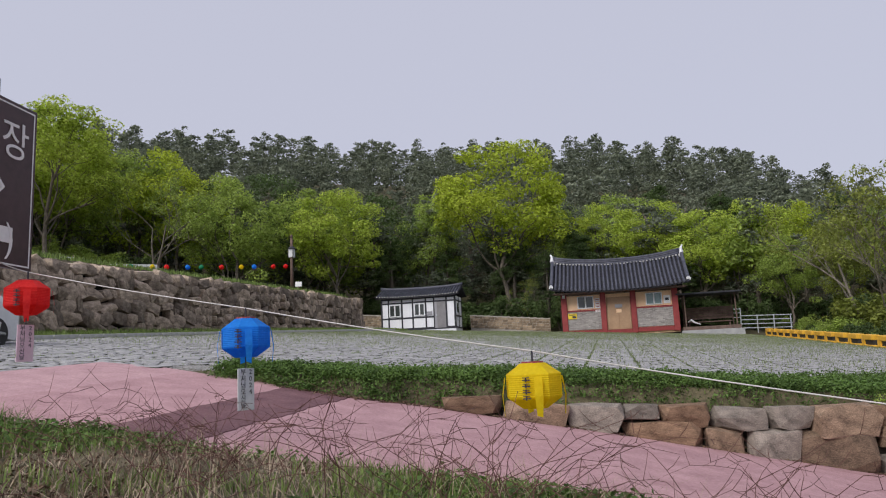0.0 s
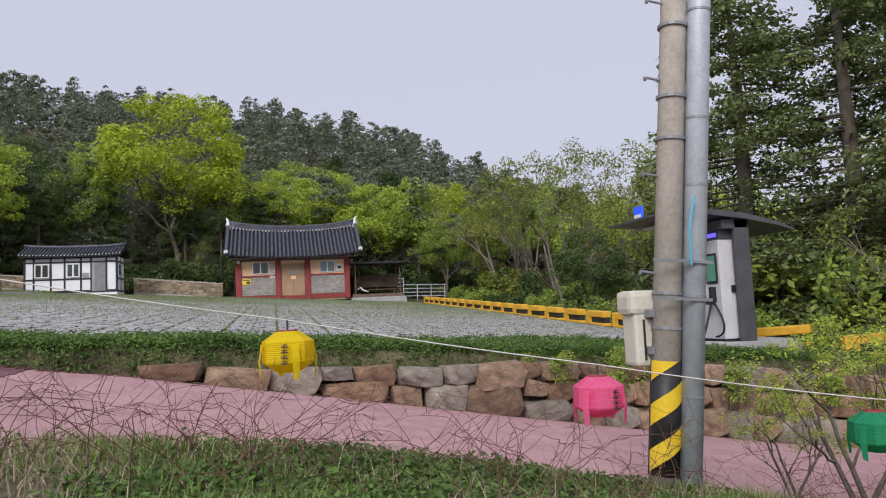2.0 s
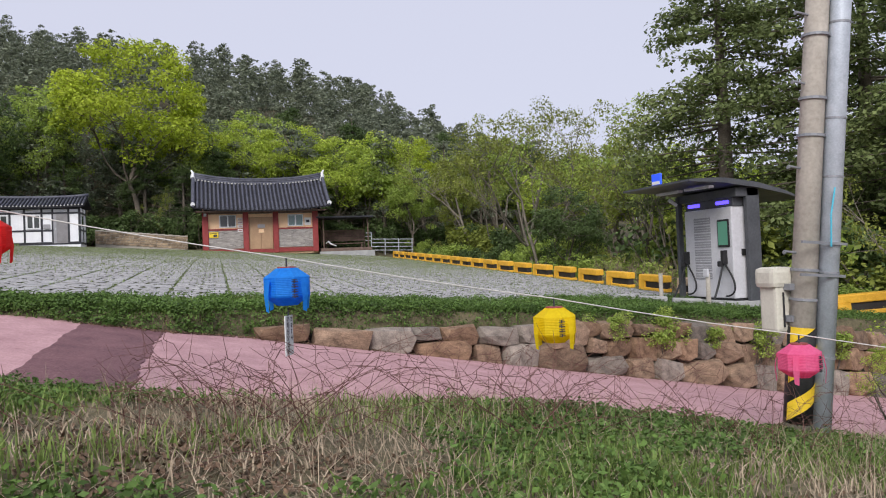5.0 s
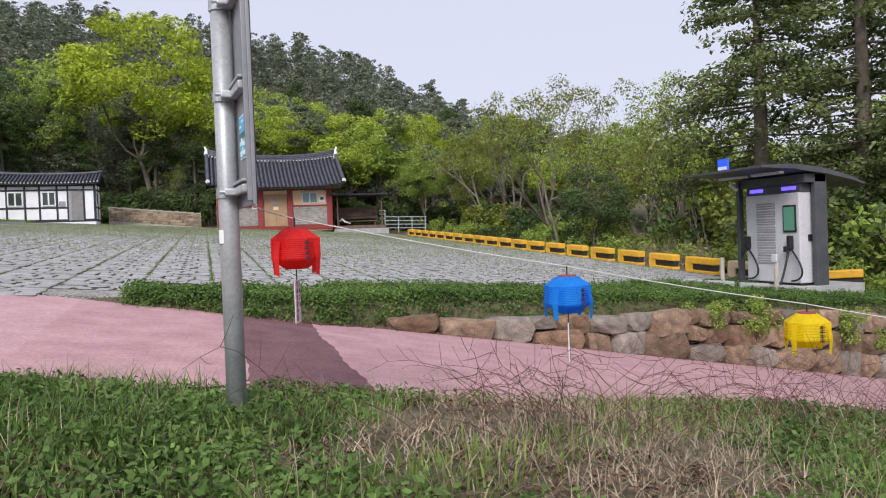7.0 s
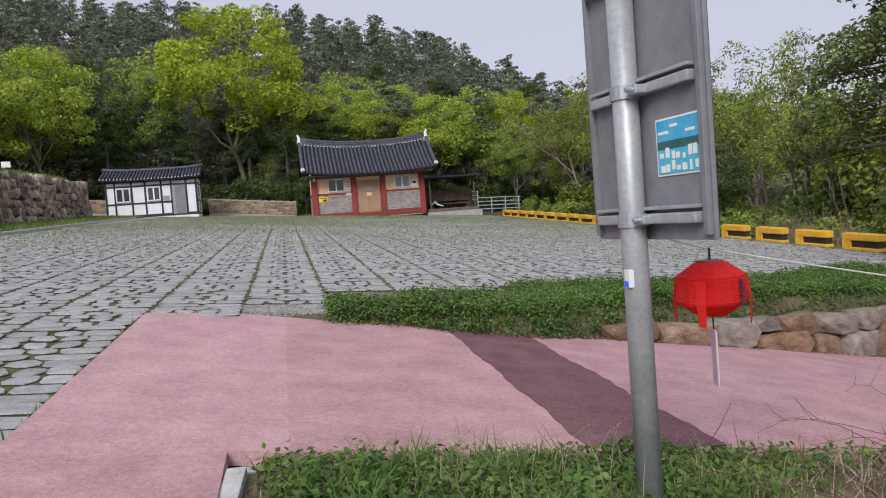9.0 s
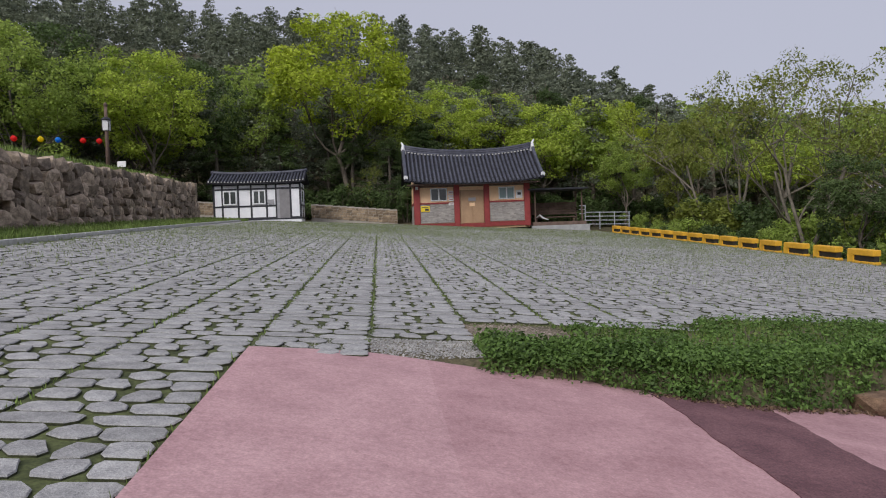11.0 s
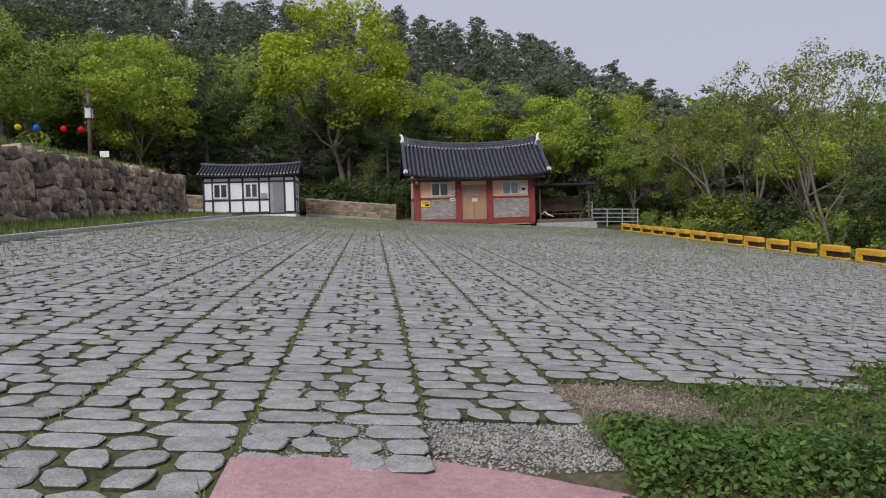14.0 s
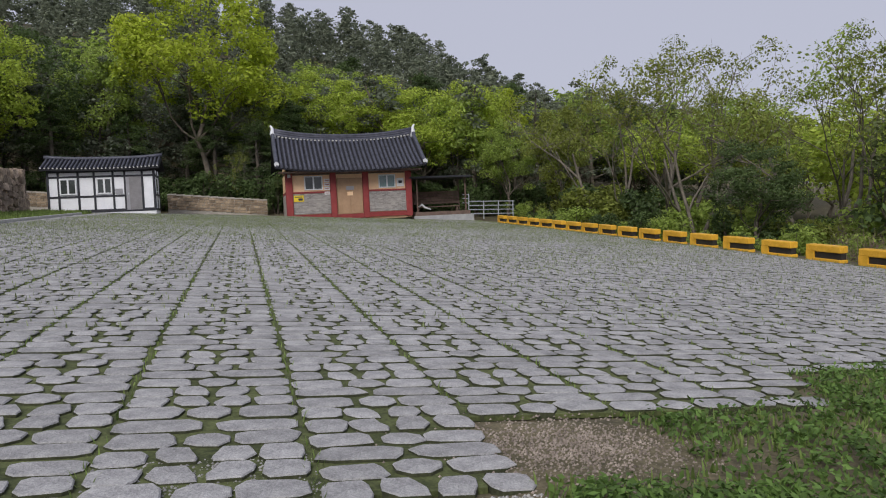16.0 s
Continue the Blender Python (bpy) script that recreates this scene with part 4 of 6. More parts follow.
for i in range(8):
    v_ = part("vent", Mesh().box(-0.56, -0.012, 0.72 + i * 0.2, 0.08, 0.01, 0.885 + i * 0.2, 0.004), M["k_vent"], cb, "ventilation grille")
    part("slat", Mesh().box(-0.54, -0.018, 0.76 + i * 0.2, 0.06, -0.01, 0.775 + i * 0.2), M["k_panel"], v_)
    part("slat", Mesh().box(-0.54, -0.018, 0.82 + i * 0.2, 0.06, -0.01, 0.835 + i * 0.2), M["k_panel"], v_)
sc = part("screen", Mesh().box(0.36, -0.035, 1.52, 0.78, 0.0, 2.2, 0.02), M["rubber"], cb, "dark-framed touch screen")
part("display", Mesh().box(0.4, -0.04, 1.57, 0.74, -0.034, 2.15), M["screen"], sc, "green display")
for x, hx in ((-0.84, -1.0), (0.62, 0.75)):
    part("charging_gun", Mesh().box(x - 0.05, -0.14, 1.1, x + 0.05, 0.0, 1.44, 0.02).box(x - 0.1, -0.2, 1.04, x + 0.02, -0.08, 1.18, 0.02), M["rubber"], kiosk, "black charging plug in its holder")
    pts = []
    for i in range(13):
        t = i / 12
        pts.append((x + (hx - x) * t, -0.12 - 0.75 * t, 1.08 - 0.95 * t - 0.4 * math.sin(t * math.pi)))
    pts = [(a, b, max(c, 0.23 if b > -0.56 else 0.05)) for a, b, c in pts]
    part("cable", Mesh().tube(pts, 0.026, 6), M["rubber"], kiosk, "hanging black cable", True)
    pts = [(x + 0.05 + 0.34 * math.sin(math.pi * i / 12), -0.1, 1.12 - 0.8 * math.sin(math.pi * i / 24)) for i in range(13)]
    part("cable", Mesh().tube(pts, 0.024, 6), M["rubber"], kiosk, "", True)
for x in (-0.98, 0.92):
    part("bollard", Mesh().tube([(x, -0.8, -0.4), (x, -0.8, 0.9)], 0.055, 10), M["concrete"], kiosk, "stubby grey bollard")
part("label_plate", Mesh().box(0.84, -0.87, 0.82, 1.0, -0.82, 1.02, 0.02), M["k_panel"], kiosk, "pale label plate")
part("emergency_stop", Mesh().box(0.86, 0.25, 1.3, 0.9, 0.37, 1.46, 0.01), M["rubber"], kiosk)
part("camera_arm", Mesh().tube([(-1.2, -0.05, 2.7), (-1.2, -0.28, 2.84)], 0.05, 8), M["sign_white"], kiosk)
sg = part("roof_sign", Mesh().box(-0.36, -1.36, 3.12, 0.0, -1.3, 3.42, 0.01), M["blue_sign"], kiosk, "small blue illuminated sign")
part("sign_mark", Mesh().box(-0.34, -1.366, 3.15, -0.02, -1.36, 3.23), M["sign_white"], sg)
for i, (x, y) in enumerate(((13.2, 4.6), (13.9, 4.3), (14.6, 3.9), (15.4, 3.5))):
    rk = part("wheel_stop", Mesh().box(-0.35, -0.08, -0.05, 0.35, 0.08, 0.11, 0.03), M["concrete_grey"], None)
    rk.matrix_basis = pose(x, y, float(lot_z(x, y)), 0, 4, -24)
    tagged(rk, "low grey concrete wheel stop on the grass edge", "wheel stop", "wheel stops by the charger")
    rk.name = "wheel_stop"

# ---- poles and cabinet on the near verge ----
pz = -1.85
pole = thing("utility_pole", pose(8.95, -5.36, pz, 2.6, 4.4, 0), "round concrete utility pole with yellow and black hazard wrap", "utility pole")
part("shaft", Mesh().tube([(0, 0, -0.3), (0, 0, 9.0)], [0.125, 0.085], 20), M["concrete"], pole, "pale concrete shaft", True)
wr = part("hazard_wrap", Mesh().tube([(0, 0, 0.34), (0, 0, 1.25)], [0.129, 0.126], 20), M["hazard_black"], pole, "black hazard wrap", True)
for s in range(3):
    band, n_ = Mesh(), 20
    for i in range(n_ + 1):
        a = math.pi * (1.0 + i / n_)
        z = 0.36 + s * 0.36 + 0.3 * i / n_
        for dz in (0.0, 0.17):
            zz = min(z + dz, 1.25)
            band.v.append((0.133 * math.cos(a), 0.133 * math.sin(a), zz))
    for i in range(n_):
        a = 2 * i
        band.f.append((a, a + 2, a + 3, a + 1))
    part("stripe", band, M["hazard_yellow"], wr, "yellow slanting stripe")
for z in (1.5, 1.78, 3.05, 3.4, 4.0):
    part("band", Mesh().tube([(0, 0, z), (0, 0, z + 0.025)], 0.128, 16), M["board_grey"], pole, "thin steel band")
for z, d in ((1.95, 1), (2.75, -1), (3.55, 1), (4.2, -1), (4.8, 1)):
    part("step_bolt", Mesh().tube([(-0.1, 0, z), (-0.24, 0, z + 0.01)], 0.011, 6).tube([(-0.24, 0, z), (-0.255, 0, z)], 0.02, 6), M["board_grey"], pole)
pipe = thing("cable_riser_pipe", pose(9.12, -5.47, pz, 2.6, 4.4, 0), "galvanised steel cable pipe strapped beside the utility pole", "pipe")
part("pipe", Mesh().tube([(0, 0, -0.3), (0, 0, 9.0)], 0.092, 20), M["pipe_steel"], pipe, "", True)
for z in (0.95, 1.75, 2.0, 2.65, 3.2, 4.1):
    part("strap", Mesh().tube([(0, 0, z), (0, 0, z + 0.02)], 0.097, 16), M["board_grey"], pipe)
for z in (1.72, 2.02):
    part("chain", Mesh().box(-0.42, -0.11, z, 0.1, -0.09, z + 0.025), M["board_grey"], pipe, "steel strap round both poles")
part("wire", Mesh().tube([(-0.1, -0.12, 2.0), (-0.13, -0.13, 2.3), (-0.09, -0.12, 2.55)], 0.008, 6), M["cyan_label"], pipe, "thin green wire")
cabinet = thing("meter_cabinet", pose(8.93, -5.24, -1.85), "cream steel meter cabinet fixed to the utility pole", "cabinet")
part("body", Mesh().box(-0.11, -0.11, 1.2, 0.12, 0.11, 1.76, 0.03), M["cab"], cabinet)
part("hood", Mesh().box(-0.15, -0.13, 1.62, 0.13, 0.13, 1.82, 0.05), M["cab"], cabinet)
for z in (1.3, 1.6):
    part("bracket", Mesh().box(-0.02, -0.2, z, 0.08, -0.08, z + 0.06), M["board_grey"], cabinet, "steel bracket to the pole")
part("hinge", Mesh().tube([(-0.03, -0.118, 1.25), (-0.03, -0.118, 1.58)], 0.01, 6), M["rubber"], cabinet)

# far poles and a switch box past the charger
for x, y, h, r in ((18.7, 1.3, 7.4, 0.105), (21.5, 2.2, 9.0, 0.14)):
    p2 = thing("concrete_post", pose(x, y, ground_at(x, y) - 0.1, 0, 3.2, 0), "weathered pale concrete pole among trees", "utility pole")
    part("shaft", Mesh().tube([(0, 0, 0), (0, 0, h)], [r, r * 0.75], 14), M["concrete"] if x < 20 else M["steel"], p2, "", True)
box_ = thing("switch_box", pose(20.1, 1.4, ground_at(20.1, 1.4)), "pale grey outdoor electrical box on a stand", "electrical box")
part("body", Mesh().box(-0.4, -0.2, 0.6, 0.4, 0.2, 1.7, 0.03), M["k_panel"], box_)
for x in (-0.33, 0.25):
    part("leg", Mesh().box(x, -0.1, -0.2, x + 0.08, 0.1, 0.6), M["k_panel"], box_)
for i in range(4):
    part("rib", Mesh().box(-0.36 + i * 0.2, -0.23, 0.7, -0.3 + i * 0.2, -0.2, 1.6), M["k_vent"], box_)

# ---- road sign ----
sign = thing("road_sign", pose(2.05, -6.0, -0.507), "brown direction sign, seen front and grey back, on a steel pole", "sign")
part("pole", Mesh().tube([(0, 0, -0.3), (0, 0, 2.62)], 0.058, 18), M["pole_grey"], sign, "round grey steel pole", True)
bd = part("board", Mesh().box(0.075, -0.52, 1.22, 0.095, 0.34, 2.52, 0.004), M["board_grey"], sign, "bare grey metal back")
bd.matrix_basis = pose(-0.015, 0.058, -0.045, 0, 0, 6)
part("face", Mesh().box(0.096, -0.515, 1.225, 0.1, 0.335, 2.515), M["board_brown"], bd, "brown sign face")
bar = Mesh()
for y0, y1, z0, z1 in ((-0.49, 0.31, 1.245, 1.257), (-0.49, 0.31, 2.478, 2.49), (-0.49, -0.478, 1.257, 2.478), (0.298, 0.31, 1.257, 2.478)):
    bar.box(0.1005, y0, z0, 0.103, y1, z1)
part("border", bar, M["sign_white"], bd, "white border line")
for z in (1.29, 1.85, 2.38):
    part("channel", Mesh().box(0.03, -0.46, z, 0.075, 0.28, z + 0.045, 0.008).box(0.03, -0.46, z + 0.06, 0.075, 0.28, z + 0.075, 0.003), M["pole_grey"], bd, "steel back rail")
    cl_ = part("clamp", Mesh().tube([(0, 0, z - 0.055), (0, 0, z + 0.005)], 0.066, 16).box(-0.02, -0.13, z - 0.045, 0.04, -0.05, z - 0.005, 0.008), M["steel"], sign, "steel pipe clamp")
    part("bolt", Mesh().tube([(-0.05, -0.1, z - 0.025), (0.04, -0.1, z - 0.025)], 0.012, 8), M["steel"], cl_)
for y0 in (-0.51, 0.3):
    part("edge_channel", Mesh().box(0.05, y0, 1.24, 0.076, y0 + 0.03, 2.5, 0.004), M["board_grey"], bd)
po = part("poster", Mesh().box(0.0705, -0.472, 1.49, 0.074, -0.18, 1.732), M["sign_white"], bd, "faded blue poster with a white rim on the sign's back")
part("poster_sky", Mesh().box(0.0685, -0.464, 1.635, 0.0706, -0.188, 1.724), M["poster_sky"], po, "bright blue printed sky")
part("poster_hill", Mesh().box(0.0682, -0.464, 1.6, 0.0706, -0.188, 1.636), M["poster_hill"], po, "dark printed hill")
part("poster_town", Mesh().box(0.0685, -0.464, 1.498, 0.0706, -0.188, 1.601), M["cyan_label"], po, "teal printed water")
gp = random.Random(3)
for i in range(14):
    y0, z0 = -0.45 + (i % 7) * 0.036 + gp.uniform(-0.006, 0.006), 1.51 + (i // 7) * 0.05 + gp.uniform(-0.006, 0.006)
    part("poster_house", Mesh().box(0.0672, y0, z0, 0.0686, y0 + gp.uniform(0.014, 0.03), z0 + gp.uniform(0.015, 0.045)), M["sign_white"], po)
for y0, z0, w in ((-0.44, 1.66, 0.06), (-0.33, 1.69, 0.05), (-0.27, 1.665, 0.07)):
    part("poster_cloud", Mesh().box(0.0672, y0, z0, 0.0686, y0 + w, z0 + 0.012), M["sign_white"], po)
part("notice", Mesh().box(0.071, 0.05, 1.465, 0.074, 0.13, 1.55), M["sign_white"], bd, "small white sheet")
stk = part("sticker", Mesh().box(-0.06, -0.045, 0.97, -0.03, -0.0, 1.05, 0.004), M["sign_white"], sign, "small white and blue sticker")
part("sticker_mark", Mesh().box(-0.062, -0.04, 0.975, -0.058, -0.005, 1.0), M["blue_sign"], stk)
for txt, y0, z0, s in (("장", 0.1, 2.19, 0.33), (")", 0.085, 1.445, 0.3), ("(", -0.42, 1.47, 0.3), ("→", -0.12, 1.82, 0.34)):
    o = part("lettering", words(txt, s, M["sign_white"]), None, bd)
    o.matrix_basis = pose(0.104, y0, z0, 90, 0, 90)
for y0, z0, w in ((-0.42, 2.16, 0.2), (-0.17, 2.16, 0.1), (-0.3, 1.47, 0.16), (-0.05, 1.47, 0.16)):
    part("lettering", Mesh().box(0.101, y0, z0 - 0.06, 0.105, y0 + w, z0 + 0.06), M["sign_white"], bd)


# ---- paper lanterns on a rope ----
def lantern(x, y, z, colour, turn, tag=None, tilt=0):
    ln = thing("paper_lantern", pose(x, y, z, 0, tilt, turn), colour + " ribbed paper lantern with tassels, hung from a rope", "lantern", "lanterns along the rope")
    prof = [(0.055, 0.125), (0.075, 0.122)]
    prof += [(0.075 + 0.08 * k / 4, 0.12 - 0.055 * k / 4) for k in range(1, 5)]
    for k in range(11):
        zz = 0.058 - 0.011 * k
        prof += [(0.1565, zz), (0.1545, zz - 0.0055)]
    prof += [(0.15 - 0.08 * k / 4, -0.066 - 0.055 * k / 4) for k in range(0, 5)]
    part("paper", Mesh().lathe(prof, 8), M["lan_" + colour], ln, colour + " paper shade")
    part("cap", Mesh().lathe([(0.0, 0.132), (0.06, 0.132), (0.064, 0.12), (0.05, 0.118)], 16), M["red_post"], ln)
    for k in (0, 1, 2, 3):
        a = k * math.pi / 2 + 0.39
        cx, cy = 0.158 * math.cos(a), 0.158 * math.sin(a)
        tx, ty = -math.sin(a) * 0.022, math.cos(a) * 0.022
        me = Mesh().add([(cx - tx, cy - ty, 0.05), (cx + tx, cy + ty, 0.05), (cx * 1.1 + tx, cy * 1.1 + ty, -0.05), (cx * 1.1 - tx, cy * 1.1 - ty, -0.05), (cx * 1.05 + tx * 0.7, cy * 1.05 + ty * 0.7, -0.16), (cx * 1.05 - tx * 0.7, cy * 1.05 - ty * 0.7, -0.15)], [(0, 1, 2, 3), (3, 2, 4, 5)])
        part("tassel", me, M["lan_" + colour], ln)
    ink = Mesh()
    for k in range(4):
        zz = 0.05 - 0.032 * k
        ink.box(-0.022, -0.164, zz - 0.018, 0.02, -0.158, zz - 0.012).box(-0.006, -0.164, zz - 0.024, 0.0, -0.158, zz).box(-0.02, -0.164, zz - 0.004, 0.016, -0.158, zz)
    part("lettering", ink, M["ink"], ln)
    part("hook", Mesh().tube([(0, 0, 0.12), (0, 0, 0.19)], 0.006, 6), M["ink"], ln)
    if tag:
        tg = part("tag", Mesh().box(-0.058, -0.004, -0.45, 0.058, 0.004, -0.19, 0.002), M[tag], ln, "paper name tag hanging below")
        tg.matrix_basis = pose(0, 0, 0, 0, 0, 48)
        part("tag_string", Mesh().tube([(0, 0, -0.2), (0, 0, -0.12)], 0.004, 5), M["ink"], tg)
        col = "부처님오신날"
        for i, ch in enumerate(col):
            o_ = part("lettering", words(ch, 0.042, M["ink"], depth=0.001), None, tg)
            o_.matrix_basis = pose(-0.022, -0.0055, -0.215 - 0.041 * i, 90, 0, 0)
        for i, ch in enumerate("2024"):
            o_ = part("lettering", words(ch, 0.042, M["ink"], depth=0.001), None, tg)
            o_.matrix_basis = pose(0.03, -0.0055, -0.215 - 0.041 * i, 90, 0, 0)
    return ln


LAN = [(2.43, -5.98, 0.415, "red", 20, "tag_pink"), (4.2, -6.1, 0.035, "blue", 12, "banner"), (6.03, -6.29, -0.325, "yellow", -8, None), (7.9, -6.57, -0.695, "pink", 15, None), (9.6, -6.9, -1.0, "green", 0, None)]
for x, y, z, c, t, g in LAN:
    lantern(x, y, z, c, t, g)
M["rope_pts"] = [(2.07, -5.95, 0.74), (2.43, -5.97, 0.6), (4.2, -6.09, 0.225), (6.03, -6.29, -0.135), (7.9, -6.57, -0.5), (9.6, -6.9, -0.8), (13.0, -7.4, -1.2)]
rp = Mesh()
pts = []
for a, b in zip(M["rope_pts"], M["rope_pts"][1:]):
    for k in range(6):
        t = k / 6
        pts.append(tuple(p + (q - p) * t - (0.012 * math.sin(math.pi * t) if i == 2 else 0) for i, (p, q) in enumerate(zip(a, b))))
pts.append(M.pop("rope_pts")[-1])
tagged(new("lantern_rope", rp.tube(pts, 0.004, 6).data("lantern_rope", M["rope"], True)), "thin white rope that carries the paper lanterns", "rope")

# ---- terrace: lamp post, banner, string of lanterns ----
lz = ground_at(-17, 41)
lamp = thing("lamp_post", pose(-17.0, 41.0, lz), "brown wooden garden lamp post with a lantern head", "lamp post")
part("post", Mesh().tube([(0, 0, -0.2), (0, 0, 4.3)], [0.14, 0.1], 10), M["old_wood"], lamp, "", True)
lh = part("lamp_head", Mesh().box(-0.2, -0.2, 2.75, 0.2, 0.2, 3.4, 0.03), M["banner"], lamp, "pale lantern box")
for dx in (-0.21, 0.17):
    for dy in (-0.21, 0.17):
        part("lamp_frame", Mesh().box(dx, dy, 2.7, dx + 0.04, dy + 0.04, 3.45), M["black_frame"], lh)
part("lamp_cap", Mesh().lathe([(0.32, 3.42), (0.28, 3.5), (0.08, 3.64), (0.0, 3.66)], 12), M["black_frame"], lamp)
part("finial", Mesh().lathe([(0.12, 4.3), (0.14, 4.4), (0.0, 4.6)], 10), M["old_wood"], lamp)
bx = thing("sign_board", pose(-15.2, 38.2, ground_at(-15.2, 38.2)), "small white board on a short post in grass", "sign")
part("post", Mesh().box(-0.04, -0.03, -0.1, 0.04, 0.03, 0.5), M["old_wood"], bx)
part("board", Mesh().box(-0.25, -0.05, 0.4, 0.25, 0.0, 0.75, 0.01), M["sign_white"], bx)
for x, y, w in ((-25.9, 34.0, 3.2), (-30.2, 30.5, 3.6)):
    bn = thing("banner", pose(x, y, ground_at(x, y), 0, 0, 38), "white cloth banner with dark printing between posts", "banner")
    for s in (-1, 1):
        part("post", Mesh().tube([(s * w / 2, 0, -0.2), (s * w / 2, 0, 1.25)], 0.04, 6), M["old_wood"], bn)
    cl_ = part("cloth", Mesh().box(-w / 2, -0.06, 0.5, w / 2, -0.045, 1.15), M["banner"], bn)
    me = Mesh()
    for i in range(10):
        me.box(-w * 0.38 + i * w * 0.075, -0.065, 0.72, -w * 0.38 + i * w * 0.075 + w * 0.055, -0.06, 0.95)
    part("lettering", me, M["k_vent"], cl_)
sp = []
A, B = Vector((-17.0, 41.0, 7.9)), Vector((-29.0, 31.5, 7.75))
for i in range(33):
    t = i / 32
    sp.append(A.lerp(B, t) - Vector((0, 0, 0.12 * math.sin(math.pi * t))))
tagged(new("festoon_rope", Mesh().tube(sp, 0.014, 5).data("festoon_rope", M["rubber"])), "dark cord strung with small round lanterns", "rope")
cols = ["red", "red", "blue", "yellow", "red", "green", "blue", "red", "yellow", "green", "pink", "red"]
for i, c in enumerate(cols):
    p = sp[1 + int(i * 2.6)]
    o = new("festoon_lantern", Mesh().lathe([(0.0, -0.02), (0.07, -0.03), (0.17, -0.13), (0.19, -0.2), (0.17, -0.27), (0.07, -0.37), (0.0, -0.38)], 12).data("festoon_lantern", M["lan_" + c], True))
    o.location = p
    tagged(o, "small round " + c + " paper lantern on a cord", "lantern", "festoon lanterns")

# car whose front wheel shows at the edge of the lot
car = thing("parked_car", pose(-7.05, 1.1, float(lot_z(-7, 1.1)), -2, 5, 92), "white parked car with alloy wheels", "car")
prof = [(-2.1, 0.28), (-2.15, 0.75), (-1.95, 0.98), (-1.2, 1.05), (-0.55, 1.5), (0.9, 1.52), (1.75, 1.1), (2.1, 0.95), (2.15, 0.4), (2.05, 0.25)]
bd_ = Mesh()
for s, yy in enumerate((-0.85, -0.8, 0.8, 0.85)):
    k = 0.96 if s in (0, 3) else 1.0
    bd_.v += [(a * k, yy * (0.8 if b > 1.2 else 1), 0.25 + (b - 0.25) * k) for a, b in prof]
n_ = len(prof)
for s in range(3):
    for i in range(n_):
        a, b = s * n_ + i, s * n_ + (i + 1) % n_
        bd_.f.append((a, b, b + n_, a + n_))
bd_.f += [tuple(range(n_))[::-1], tuple(range(3 * n_, 4 * n_))]
part("body", bd_, M["car_paint"], car)
part("windows", Mesh().box(-0.7, -0.78, 1.08, 1.2, 0.78, 1.4, 0.05), M["glass"], car)
for wx in (-1.35, 1.35):
    for wy in (-0.84, 0.84):
        w_ = part("wheel", Mesh().tube([(wx, wy - 0.1, 0.33), (wx, wy + 0.1, 0.33)], 0.33, 24), M["rubber"], car, "black tyre")
        rim = Mesh()
        for k in range(5):
            a = k * math.tau / 5
            rim.tube([(wx, wy + math.copysign(0.105, wy), 0.33), (wx + 0.24 * math.cos(a), wy + math.copysign(0.105, wy), 0.33 + 0.24 * math.sin(a))], [0.05, 0.03], 6)
        part("rim", rim, M["alloy"], w_, "silver alloy spokes")


# ---- trees ----
def leaf_cloud(centres, radii, per, size, seed, flat=1.0):
    """Small bent leaf blades scattered through lumps: arrays of corners and faces."""
    g = np.random.default_rng(seed)
    cs = np.repeat(np.array(centres, float), per, 0)
    rs = np.repeat(np.array(radii, float), per, 0)
    n = len(cs)
    d = g.normal(size=(n, 3))
    d /= np.linalg.norm(d, axis=1)[:, None]
    p = cs + d * (rs * g.uniform(0.25, 1.0, n) ** 0.5)[:, None] * np.array([1, 1, flat])
    nm = g.normal(size=(n, 3)) * 0.55 + d * 0.5 + np.array([0, 0, 0.75])
    nm /= np.linalg.norm(nm, axis=1)[:, None]
    a = np.cross(nm, g.normal(size=(n, 3)))
    a /= np.linalg.norm(a, axis=1)[:, None]
    b = np.cross(nm, a)
    s = (size * g.uniform(0.6, 1.3, n))[:, None]
    v = np.stack([p - a * s, p + b * s * 0.55 - a * s * 0.1, p + a * s, p - b * s * 0.55 + a * s * 0.15], 1).reshape(-1, 3)
    f = np.arange(n * 4).reshape(n, 4)
    return v, f


def limb(me, g, p, d, length, r, depth, tips, wander=0.25, rise=0.06):
    """A limb that bends and forks; tips gathers the ends."""
    pts, rad, n = [p.copy()], [r], 4
    q = p.copy()
    for i in range(n):
        d = (d + Vector((g.gauss(0, wander), g.gauss(0, wander), g.gauss(0, wander * 0.6) + rise))).normalized()
        q = q + d * (length / n)
        pts.append(q.copy())
        rad.append(r * (1 - 0.5 * (i + 1) / n))
    me.tube(pts, rad, 6 if r > 0.06 else 4, cap=False)
    if depth == 0:
        tips.append(q)
        for k in range(3):
            s_ = pts[k + 2]
            e_ = s_ + (d + Vector((g.gauss(0, 0.6), g.gauss(0, 0.6), g.gauss(0.1, 0.4)))) * length * 0.3
            me.tube([s_, e_], [r * 0.4, r * 0.2], 3, cap=False)
        return
    for k in range(g.choice((2, 3)) if depth > 1 else 3):
        at = pts[g.choice((2, 3, 4))]
        nd = (d + Vector((g.gauss(0, 0.7), g.gauss(0, 0.7), g.gauss(0.1, 0.4)))).normalized()
        limb(me, g, at, nd, length * g.uniform(0.55, 0.8), r * 0.5, depth - 1, tips, wander, rise)


